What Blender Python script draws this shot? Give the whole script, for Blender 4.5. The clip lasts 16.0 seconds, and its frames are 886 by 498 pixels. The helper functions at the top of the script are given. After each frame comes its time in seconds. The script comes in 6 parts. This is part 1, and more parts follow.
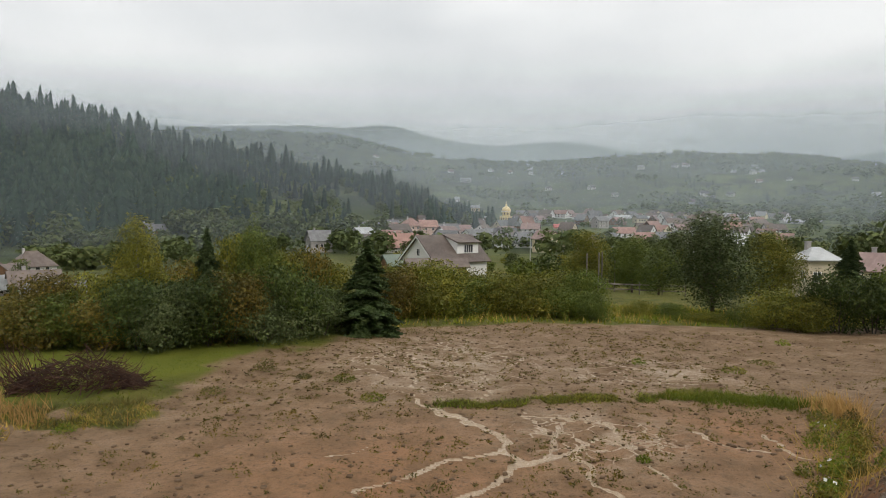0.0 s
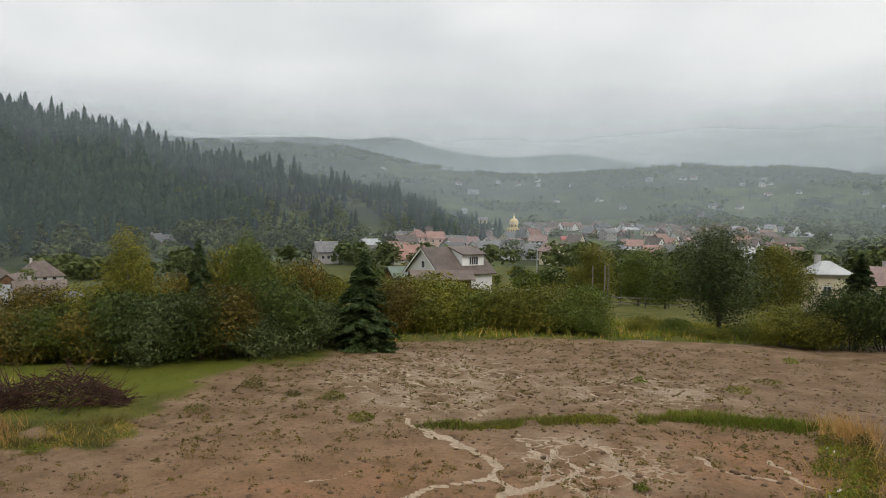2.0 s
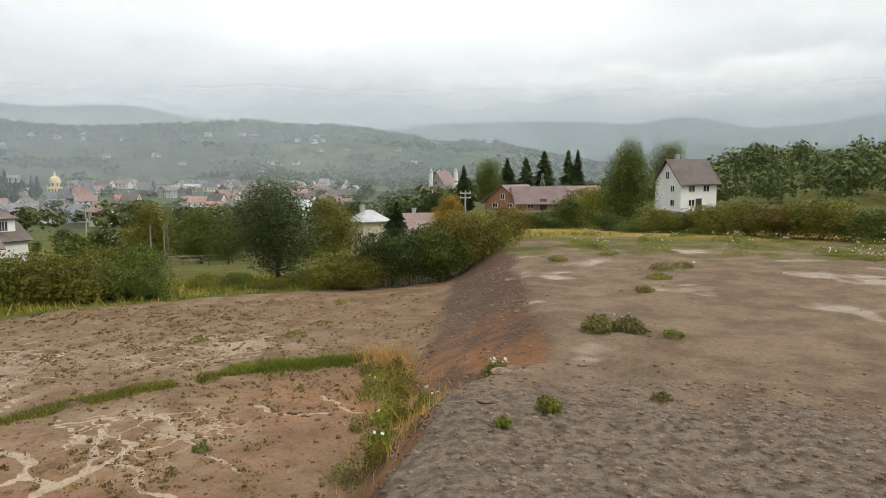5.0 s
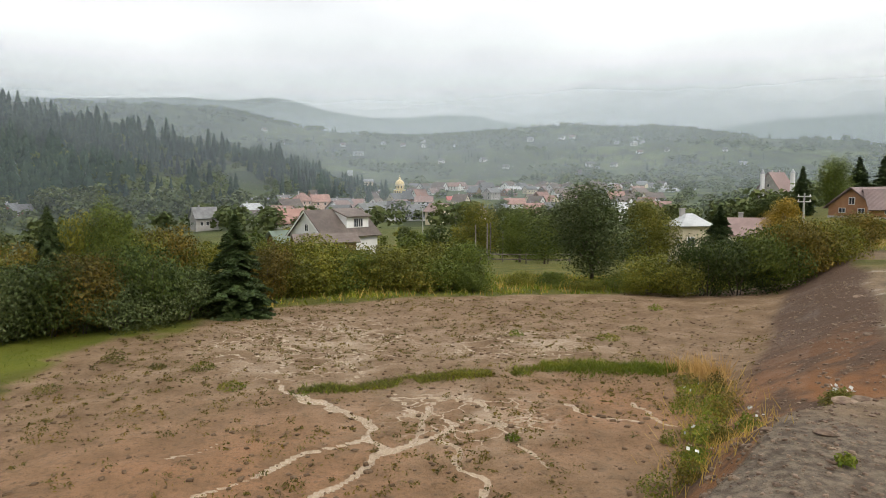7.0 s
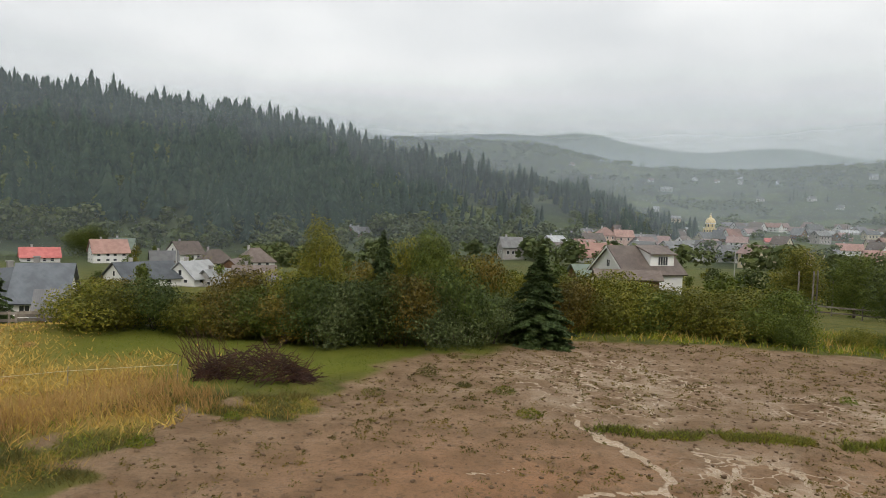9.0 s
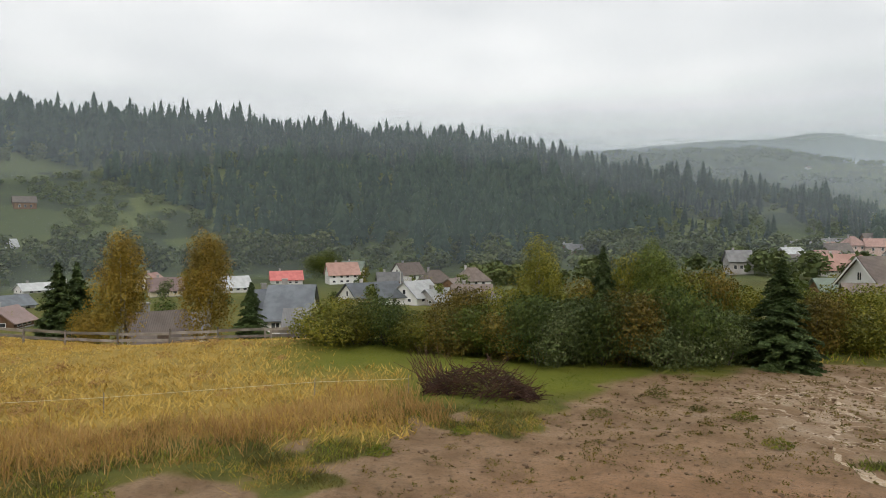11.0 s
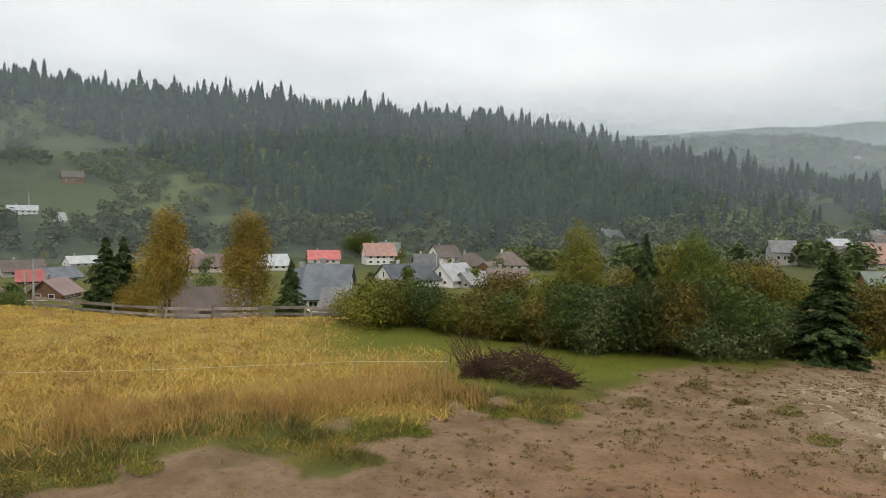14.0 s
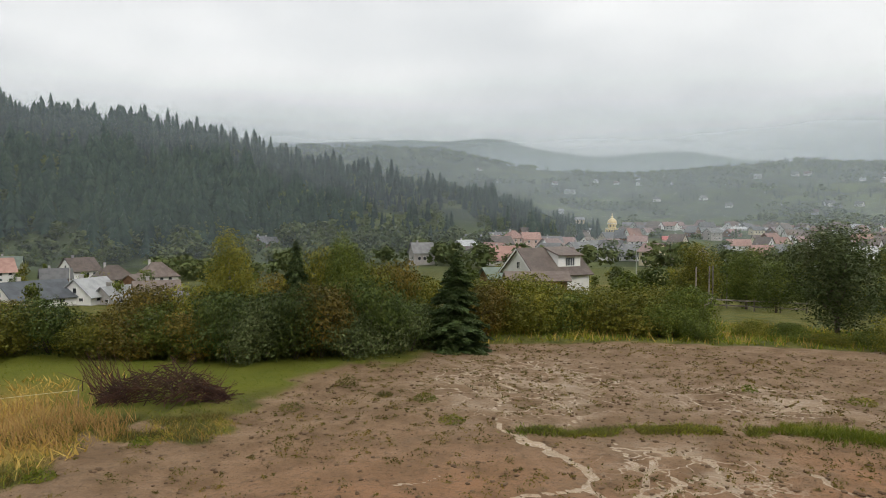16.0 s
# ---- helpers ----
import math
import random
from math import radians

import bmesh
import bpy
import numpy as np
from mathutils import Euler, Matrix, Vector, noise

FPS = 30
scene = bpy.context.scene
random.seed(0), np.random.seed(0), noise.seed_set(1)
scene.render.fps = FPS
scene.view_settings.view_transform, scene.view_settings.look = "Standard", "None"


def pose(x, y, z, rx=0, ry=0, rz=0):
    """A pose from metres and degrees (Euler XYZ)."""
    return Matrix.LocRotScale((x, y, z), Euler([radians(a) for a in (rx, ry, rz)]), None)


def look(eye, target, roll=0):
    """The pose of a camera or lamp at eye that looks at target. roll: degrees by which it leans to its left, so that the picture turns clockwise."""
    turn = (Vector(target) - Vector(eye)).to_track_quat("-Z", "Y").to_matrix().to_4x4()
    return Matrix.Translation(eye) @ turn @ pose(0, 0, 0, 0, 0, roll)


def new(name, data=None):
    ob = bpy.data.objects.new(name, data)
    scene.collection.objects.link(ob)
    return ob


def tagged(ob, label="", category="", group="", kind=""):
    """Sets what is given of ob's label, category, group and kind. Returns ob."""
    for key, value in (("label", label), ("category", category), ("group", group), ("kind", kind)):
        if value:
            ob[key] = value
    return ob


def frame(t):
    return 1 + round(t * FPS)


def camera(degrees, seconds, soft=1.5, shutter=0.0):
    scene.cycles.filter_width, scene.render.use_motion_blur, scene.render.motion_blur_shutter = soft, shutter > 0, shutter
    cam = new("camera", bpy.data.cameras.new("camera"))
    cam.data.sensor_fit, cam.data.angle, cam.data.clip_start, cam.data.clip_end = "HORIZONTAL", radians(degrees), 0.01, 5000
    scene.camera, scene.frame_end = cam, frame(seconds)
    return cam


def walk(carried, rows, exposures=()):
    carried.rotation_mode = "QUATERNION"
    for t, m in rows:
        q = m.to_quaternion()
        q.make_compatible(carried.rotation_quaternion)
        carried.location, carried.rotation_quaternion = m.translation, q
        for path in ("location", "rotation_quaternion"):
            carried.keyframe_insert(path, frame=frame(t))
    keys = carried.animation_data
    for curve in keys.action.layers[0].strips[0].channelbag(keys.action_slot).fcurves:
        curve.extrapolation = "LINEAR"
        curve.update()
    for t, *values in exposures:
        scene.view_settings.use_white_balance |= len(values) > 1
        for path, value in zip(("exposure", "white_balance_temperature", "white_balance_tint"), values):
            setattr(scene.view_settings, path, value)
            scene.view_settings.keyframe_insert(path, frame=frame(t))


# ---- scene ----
cam = camera(64.33, 16.0, soft=0.9)
# seconds, eye, turn in degrees: a slow pan from one standing place
ROWS = [
    (0.00, -0.475, -0.887, 5.020, 86.93, -0.48, -0.01),
    (0.50, -0.409, -0.663, 5.015, 88.95, -0.17, -1.65),
    (1.00, -0.268, -0.477, 5.043, 89.19, 0.14, -3.00),
    (1.50, -0.120, -0.355, 5.056, 89.08, -3.19, 0.91),
    (2.00, -0.074, -0.197, 5.042, 87.87, -0.72, 0.63),
    (2.50, -0.032, 0.029, 5.050, 88.72, 0.32, -7.43),
    (3.00, 0.087, 0.071, 5.038, 87.05, 0.93, -16.84),
    (3.50, 0.185, 0.100, 5.026, 86.07, -0.47, -25.15),
    (3.70, 0.225, 0.058, 5.016, 86.05, 0.04, -28.90),
    (4.20, 0.249, 0.063, 5.005, 85.71, 0.10, -34.79),
    (4.75, 0.309, 0.076, 4.979, 84.87, 0.25, -35.11),
    (5.30, 0.368, 0.088, 4.953, 84.03, 0.38, -30.68),
    (5.80, 0.392, 0.093, 4.942, 83.69, 0.44, -24.00),
    (6.00, 0.368, 0.126, 4.941, 83.37, 0.62, -20.92),
    (6.50, 0.354, 0.161, 4.938, 84.21, 0.59, -16.02),
    (7.00, 0.341, 0.162, 4.940, 84.79, 0.41, -8.57),
    (7.50, 0.296, 0.116, 4.959, 85.93, -0.06, -3.12),
    (8.00, 0.246, 0.107, 4.985, 86.35, -0.59, 2.67),
    (8.50, 0.245, 0.063, 4.988, 87.35, -0.62, 8.01),
    (9.00, 0.195, 0.119, 4.991, 87.25, -1.77, 15.70),
    (9.20, 0.153, 0.160, 4.994, 87.94, -1.15, 17.18),
    (9.75, 0.112, 0.165, 4.985, 88.06, -0.89, 21.31),
    (10.25, 0.034, 0.173, 4.967, 88.27, -0.37, 25.16),
    (10.80, -0.051, 0.184, 4.949, 88.51, 0.19, 30.54),
    (11.30, -0.085, 0.187, 4.941, 88.60, 0.41, 37.34),
    (11.50, -0.113, 0.191, 4.955, 88.81, 0.42, 41.22),
    (12.00, -0.205, 0.141, 4.986, 88.89, -0.01, 47.09),
    (12.50, -0.265, 0.108, 5.001, 89.15, -0.24, 50.38),
    (13.00, -0.269, 0.071, 5.000, 88.45, -0.18, 49.43),
    (13.50, -0.221, 0.087, 4.981, 87.81, -0.55, 43.10),
    (14.00, -0.212, 0.091, 4.968, 87.08, -0.96, 35.80),
    (14.50, -0.166, 0.155, 4.986, 87.06, -1.16, 28.75),
    (15.00, -0.106, 0.194, 4.995, 87.45, -1.46, 21.76),
    (15.50, -0.035, 0.214, 5.000, 87.71, -0.61, 15.49),
    (16.00, 0.021, 0.200, 5.013, 87.89, -0.24, 8.39),
]
walk(cam, [(t, pose(x, y, z, rx, ry, rz)) for t, x, y, z, rx, ry, rz in ROWS],
     exposures=[(t, e, 6650, 11) for t, e in ((0, 0.2), (1.5, 0.12), (2.2, 0.14), (3.0, 0.18), (3.5, 0.34), (6, 0.58), (7, 0.56), (8, 0.4), (9, 0.25), (11.5, 0.3), (12.5, 0.33), (14.5, 0.36), (16, 0.25))])

# ---- light: an overcast sky with a soft, wide sun behind the cloud ----
EYE = Vector((0, 0, 5))
world = bpy.data.worlds.new("overcast")
scene.world = world
world.use_nodes = True
wn, wl = world.node_tree.nodes, world.node_tree.links
wn.clear()
w_out = wn.new("ShaderNodeOutputWorld")
w_sky = wn.new("ShaderNodeTexSky")
w_sky.sky_type, w_sky.sun_disc = "NISHITA", False
w_sky.sun_elevation, w_sky.sun_rotation = radians(48), radians(150)
w_bg = wn.new("ShaderNodeBackground")
w_bg.inputs[1].default_value = 0.06
w_cloud = wn.new("ShaderNodeBackground")
w_add = wn.new("ShaderNodeMixShader")
w_add.inputs[0].default_value = 0.93
w_tc = wn.new("ShaderNodeTexCoord")
w_map = wn.new("ShaderNodeMapping")
w_map.inputs["Scale"].default_value = (1, 1, 3.2)
w_map.inputs["Location"].default_value = (0.35, 0.2, 0.1)
w_noise = wn.new("ShaderNodeTexNoise")
w_noise.inputs["Scale"].default_value = 2.3
w_noise.inputs["Detail"].default_value = 5
w_noise.inputs["Roughness"].default_value = 0.48
w_ramp = wn.new("ShaderNodeValToRGB")
w_ramp.color_ramp.elements[0].position, w_ramp.color_ramp.elements[0].color = 0.3, (0.58, 0.61, 0.63, 1)
w_ramp.color_ramp.elements[1].position, w_ramp.color_ramp.elements[1].color = 0.68, (0.86, 0.878, 0.88, 1)
w_cloud.inputs[1].default_value = 1.09
wl.new(w_tc.outputs["Generated"], w_map.inputs[0])
wl.new(w_map.outputs[0], w_noise.inputs["Vector"])
wl.new(w_noise.outputs["Fac"], w_ramp.inputs[0])
# a bright rent in the cloud low over the far mountains
w_sep = wn.new("ShaderNodeSeparateXYZ")
wl.new(w_tc.outputs["Generated"], w_sep.inputs[0])


def w_math(op, a, b):
    q = wn.new("ShaderNodeMath")
    q.operation = op
    for i, v in enumerate((a, b)):
        if isinstance(v, bpy.types.NodeSocket):
            wl.new(v, q.inputs[i])
        else:
            q.inputs[i].default_value = v
    return q.outputs[0]


def w_step(v, lo, hi):
    q = wn.new("ShaderNodeMapRange")
    q.interpolation_type = "SMOOTHSTEP"
    q.inputs[1].default_value, q.inputs[2].default_value = lo, hi
    wl.new(v, q.inputs[0])
    return q.outputs[0]


w_fine = wn.new("ShaderNodeTexNoise")
w_fine.inputs["Scale"].default_value, w_fine.inputs["Detail"].default_value = 7.0, 5
wl.new(w_map.outputs[0], w_fine.inputs["Vector"])
w_lift = w_math("ADD", w_sep.outputs["Z"], w_math("MULTIPLY", w_math("SUBTRACT", w_fine.outputs["Fac"], 0.5), 0.11))
w_dir = w_math("ADD", w_math("MULTIPLY", w_sep.outputs["X"], math.sin(radians(50))), w_math("MULTIPLY", w_sep.outputs["Y"], math.cos(radians(50))))
w_rent = w_math("MULTIPLY", w_step(w_dir, 0.93, 0.985), w_math("MULTIPLY", w_step(w_lift, 0.085, 0.11), w_step(w_lift, 0.155, 0.135)))
w_mix = wn.new("ShaderNodeMix")
w_mix.data_type = "RGBA"
wl.new(w_rent, w_mix.inputs[0])
wl.new(w_ramp.outputs[0], w_mix.inputs[6])
w_mix.inputs[7].default_value = (0.96, 0.97, 0.96, 1)
wl.new(w_mix.outputs[2], w_cloud.inputs[0])
wl.new(w_sky.outputs[0], w_bg.inputs[0])
wl.new(w_bg.outputs[0], w_add.inputs[1])
wl.new(w_cloud.outputs[0], w_add.inputs[2])
wl.new(w_add.outputs[0], w_out.inputs[0])

sun = new("sun", bpy.data.lights.new("sun", "SUN"))
sun.data.energy, sun.data.angle, sun.data.color = 1.25, radians(25), (1.0, 0.96, 0.9)
sun.matrix_world = look((math.sin(radians(150)) * 50, math.cos(radians(150)) * 50, 55), (0, 0, 0))

# ---- materials ----
def node_mat(name):
    m = bpy.data.materials.new(name)
    m.use_nodes = True
    nt = m.node_tree
    return m, nt.nodes, nt.links, nt.nodes["Principled BSDF"]


def mixrgb(n, l, fac, a, b, blend="MIX"):
    q = n.new("ShaderNodeMix")
    q.data_type, q.blend_type = "RGBA", blend
    for sock, v in ((q.inputs[0], fac), (q.inputs[6], a), (q.inputs[7], b)):
        if isinstance(v, bpy.types.NodeSocket):
            l.new(v, sock)
        elif isinstance(v, tuple):
            sock.default_value = (*v[:3], 1)
        else:
            sock.default_value = v
    return q.outputs[2]


def noise_tex(n, l, vec, scale, detail=4, rough=0.55, distort=0.0):
    q = n.new("ShaderNodeTexNoise")
    q.inputs["Scale"].default_value, q.inputs["Detail"].default_value = scale, detail
    q.inputs["Roughness"].default_value, q.inputs["Distortion"].default_value = rough, distort
    l.new(vec, q.inputs["Vector"])
    return q.outputs["Fac"]


def steps(n, l, v, lo, hi, a=0.0, b=1.0):
    q = n.new("ShaderNodeMapRange")
    q.interpolation_type = "SMOOTHSTEP"
    for k, x in zip((1, 2, 3, 4), (lo, hi, a, b)):
        q.inputs[k].default_value = x
    l.new(v, q.inputs[0])
    return q.outputs[0]


def maths(n, l, op, a, b):
    q = n.new("ShaderNodeMath")
    q.operation = op
    for k, v in ((0, a), (1, b)):
        if isinstance(v, bpy.types.NodeSocket):
            l.new(v, q.inputs[k])
        else:
            q.inputs[k].default_value = v
    return q.outputs[0]


def bump_to(n, l, p, height, strength, dist=0.05):
    q = n.new("ShaderNodeBump")
    q.inputs["Strength"].default_value, q.inputs["Distance"].default_value = strength, dist
    l.new(height, q.inputs["Height"])
    l.new(q.outputs[0], p.inputs["Normal"])


def plain(name, c1, c2, scale=1.5, fine=25.0, rough=0.8, bump=0.25, metal=0.0, spread=0.25, wave=0.0):
    """Two tones in broad stains, a fine grain over them, a slight relief and a value that differs from object to object."""
    m, n, l, p = node_mat(name)
    tc = n.new("ShaderNodeTexCoord").outputs["Object"]
    a = noise_tex(n, l, tc, scale, 3)
    b = noise_tex(n, l, tc, fine, 4)
    col = mixrgb(n, l, steps(n, l, a, 0.35, 0.65), c1, c2)
    col = mixrgb(n, l, 0.45, col, mixrgb(n, l, b, (0.45, 0.45, 0.45), (1.4, 1.4, 1.4)), "MULTIPLY")
    hsv = n.new("ShaderNodeHueSaturation")
    info = n.new("ShaderNodeObjectInfo")
    l.new(steps(n, l, info.outputs["Random"], 0, 1, 1 - spread, 1 + spread), hsv.inputs["Value"])
    l.new(col, hsv.inputs["Color"])
    l.new(hsv.outputs[0], p.inputs["Base Color"])
    p.inputs["Roughness"].default_value, p.inputs["Metallic"].default_value = rough, metal
    p.inputs["Specular IOR Level"].default_value = 0.25 if rough > 0.7 else 0.5
    h = b
    if wave:
        w = n.new("ShaderNodeTexWave")
        w.inputs["Scale"].default_value, w.inputs["Distortion"].default_value = wave, 0.3
        l.new(tc, w.inputs["Vector"])
        h = maths(n, l, "ADD", b, w.outputs["Fac"])
    bump_to(n, l, p, h, bump)
    return m


def leafy(name, cols, rough=0.55, through_light=0.3, clump=0.7):
    """Leaves: a tone for each leaf, a broader drift of tone over the crown, and some light passing through."""
    m, n, l, p = node_mat(name)
    geo = n.new("ShaderNodeNewGeometry")
    ramp = n.new("ShaderNodeValToRGB")
    e = ramp.color_ramp.elements
    e[0].color, e[1].color = (*cols[0], 1), (*cols[-1], 1)
    for i, c in enumerate(cols[1:-1]):
        e.new((i + 1) / (len(cols) - 1)).color = (*c, 1)
    tc = n.new("ShaderNodeTexCoord").outputs["Object"]
    drift = noise_tex(n, l, tc, clump, 2)
    v = maths(n, l, "ADD", maths(n, l, "MULTIPLY", geo.outputs["Random Per Island"], 0.6),
              maths(n, l, "MULTIPLY", steps(n, l, drift, 0.3, 0.7), 0.4))
    l.new(v, ramp.inputs[0])
    hsv = n.new("ShaderNodeHueSaturation")
    info = n.new("ShaderNodeObjectInfo")
    l.new(steps(n, l, info.outputs["Random"], 0, 1, 0.8, 1.2), hsv.inputs["Value"])
    l.new(ramp.outputs[0], hsv.inputs["Color"])
    l.new(hsv.outputs[0], p.inputs["Base Color"])
    p.inputs["Roughness"].default_value = rough
    p.inputs["Specular IOR Level"].default_value = 0.25
    tr = n.new("ShaderNodeBsdfTranslucent")
    l.new(hsv.outputs[0], tr.inputs[0])
    mx = n.new("ShaderNodeMixShader")
    mx.inputs[0].default_value = through_light
    l.new(p.outputs[0], mx.inputs[1])
    l.new(tr.outputs[0], mx.inputs[2])
    l.new(mx.outputs[0], n["Material Output"].inputs[0])
    return m


M = {
    "leaf_green": leafy("leaf_green", [(0.042, 0.066, 0.01), (0.1, 0.13, 0.018), (0.185, 0.2, 0.032)]),
    "leaf_dark": leafy("leaf_dark", [(0.026, 0.046, 0.01), (0.062, 0.09, 0.017), (0.125, 0.148, 0.03)]),
    "leaf_olive": leafy("leaf_olive", [(0.062, 0.076, 0.01), (0.165, 0.165, 0.02), (0.3, 0.255, 0.034)]),
    "leaf_yellow": leafy("leaf_yellow", [(0.15, 0.12, 0.018), (0.27, 0.19, 0.026), (0.39, 0.25, 0.034)]),
    "leaf_rust": leafy("leaf_rust", [(0.056, 0.054, 0.01), (0.145, 0.115, 0.017), (0.26, 0.165, 0.026)]),
    "leaf_grey": leafy("leaf_grey", [(0.04, 0.06, 0.018), (0.09, 0.118, 0.036), (0.19, 0.21, 0.085)]),
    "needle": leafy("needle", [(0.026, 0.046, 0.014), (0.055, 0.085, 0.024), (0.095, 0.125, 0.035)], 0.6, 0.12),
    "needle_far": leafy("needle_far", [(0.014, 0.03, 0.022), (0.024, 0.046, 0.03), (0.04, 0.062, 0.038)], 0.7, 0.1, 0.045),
    "crown_far": leafy("crown_far", [(0.054, 0.078, 0.026), (0.095, 0.122, 0.038), (0.145, 0.16, 0.05)], 0.7, 0.2, 0.012),
    "blade_gold": leafy("blade_gold", [(0.28, 0.18, 0.036), (0.48, 0.32, 0.076), (0.59, 0.43, 0.125)], 0.6, 0.3, 0.5),
    "blade_straw": leafy("blade_straw", [(0.26, 0.145, 0.05), (0.42, 0.255, 0.09), (0.52, 0.35, 0.14)], 0.6, 0.3, 0.5),
    "blade_green": leafy("blade_green", [(0.083, 0.122, 0.011), (0.167, 0.201, 0.017), (0.300, 0.273, 0.032)], 0.6, 0.3, 0.5),
    "leaf_slate": leafy("leaf_slate", [(0.034, 0.054, 0.014), (0.078, 0.105, 0.03), (0.165, 0.185, 0.078)]),
    "blade_olive": leafy("blade_olive", [(0.060, 0.062, 0.013), (0.130, 0.115, 0.024), (0.240, 0.180, 0.045)], 0.6, 0.3, 0.5),
    "petal": leafy("petal", [(0.7, 0.7, 0.66), (0.8, 0.8, 0.78)], 0.6, 0.3),
    "twig": plain("twig", (0.050, 0.024, 0.018), (0.115, 0.055, 0.036), 3, 30, 0.8, 0.3),
    "bark": plain("bark", (0.07, 0.055, 0.045), (0.12, 0.10, 0.08), 4, 30, 0.9, 0.6),
    "birch_bark": plain("birch_bark", (0.5, 0.48, 0.44), (0.25, 0.23, 0.2), 6, 30, 0.8, 0.3),
    "wood_grey": plain("wood_grey", (0.17, 0.145, 0.12), (0.26, 0.23, 0.20), 2, 40, 0.85, 0.4),
    "wood_dark": plain("wood_dark", (0.07, 0.045, 0.03), (0.11, 0.075, 0.05), 2, 40, 0.8, 0.4),
    "concrete": plain("concrete", (0.42, 0.41, 0.38), (0.5, 0.49, 0.46), 2, 30, 0.85, 0.2),
    "white_wall": plain("white_wall", (0.74, 0.73, 0.70), (0.80, 0.79, 0.77), 0.7, 20, 0.85, 0.1, spread=0.08),
    "cream_wall": plain("cream_wall", (0.58, 0.50, 0.36), (0.66, 0.58, 0.43), 0.7, 20, 0.85, 0.1, spread=0.12),
    "yellow_wall": plain("yellow_wall", (0.72, 0.56, 0.26), (0.8, 0.64, 0.34), 0.5, 20, 0.8, 0.1, spread=0.05),
    "pink_wall": plain("pink_wall", (0.56, 0.40, 0.34), (0.64, 0.47, 0.40), 0.7, 20, 0.85, 0.1, spread=0.1),
    "grey_wall": plain("grey_wall", (0.36, 0.34, 0.32), (0.45, 0.43, 0.41), 0.7, 20, 0.85, 0.15, spread=0.2),
    "brick_wall": plain("brick_wall", (0.30, 0.15, 0.08), (0.38, 0.20, 0.11), 1.0, 18, 0.85, 0.3, spread=0.1),
    "wood_wall": plain("wood_wall", (0.16, 0.09, 0.05), (0.24, 0.14, 0.08), 1.0, 25, 0.8, 0.3, wave=3),
    "roof_brown": plain("roof_brown", (0.115, 0.088, 0.074), (0.16, 0.125, 0.105), 0.8, 12, 0.6, 0.3, wave=2.2),
    "roof_grey": plain("roof_grey", (0.12, 0.12, 0.12), (0.17, 0.17, 0.17), 0.6, 12, 0.5, 0.3, wave=2.2),
    "roof_blue": plain("roof_blue", (0.09, 0.10, 0.112), (0.13, 0.145, 0.16), 0.6, 12, 0.7, 0.3, wave=2.6),
    "roof_light": plain("roof_light", (0.32, 0.33, 0.33), (0.42, 0.43, 0.43), 0.6, 12, 0.5, 0.2, wave=2.2),
    "roof_red": plain("roof_red", (0.38, 0.10, 0.09), (0.46, 0.14, 0.125), 0.6, 12, 0.55, 0.3, wave=2.2),
    "roof_pink": plain("roof_pink", (0.27, 0.155, 0.125), (0.34, 0.20, 0.165), 0.6, 12, 0.6, 0.3, wave=2.2),
    "roof_mauve": plain("roof_mauve", (0.20, 0.135, 0.12), (0.25, 0.17, 0.155), 0.6, 12, 0.5, 0.3, wave=2.2),
    "roof_green": plain("roof_green", (0.15, 0.19, 0.15), (0.20, 0.25, 0.20), 0.6, 12, 0.5, 0.2, wave=2.2),
    "dome_gold": plain("dome_gold", (0.78, 0.60, 0.28), (0.86, 0.70, 0.40), 0.5, 8, 0.4, 0.1, metal=0.1, spread=0.02),
    "trim_white": plain("trim_white", (0.72, 0.71, 0.69), (0.78, 0.77, 0.75), 2, 20, 0.7, 0.05, spread=0.05),
    "pane": plain("pane", (0.035, 0.04, 0.045), (0.06, 0.065, 0.07), 1, 8, 0.08, 0.02, spread=0.3),
    "clod": plain("clod", (0.14, 0.088, 0.05), (0.24, 0.16, 0.1), 3, 30, 0.9, 0.4),
    "stone": plain("stone", (0.15, 0.10, 0.07), (0.29, 0.21, 0.15), 6, 40, 0.85, 0.5, spread=0.2),
    "cord": plain("cord", (0.45, 0.40, 0.25), (0.52, 0.46, 0.3), 3, 30, 0.7, 0.1),
}

# ---- the lie of the land ----
def smooth(a, b, x):
    u = np.clip((x - a) / (b - a), 0, 1)
    return u * u * (3 - 2 * u)


def hashed(ix, iy, seed):
    h = np.sin(ix * 127.1 + iy * 311.7 + seed * 74.7) * 43758.5453
    return h - np.floor(h)


def vnoise(x, y, scale, seed=0):
    """Smooth value noise, 0 to 1."""
    x, y = x / scale, y / scale
    ix, iy = np.floor(x), np.floor(y)
    fx, fy = x - ix, y - iy
    fx, fy = fx * fx * (3 - 2 * fx), fy * fy * (3 - 2 * fy)
    a, b = hashed(ix, iy, seed), hashed(ix + 1, iy, seed)
    c, d = hashed(ix, iy + 1, seed), hashed(ix + 1, iy + 1, seed)
    return (a + (b - a) * fx) * (1 - fy) + (c + (d - c) * fx) * fy


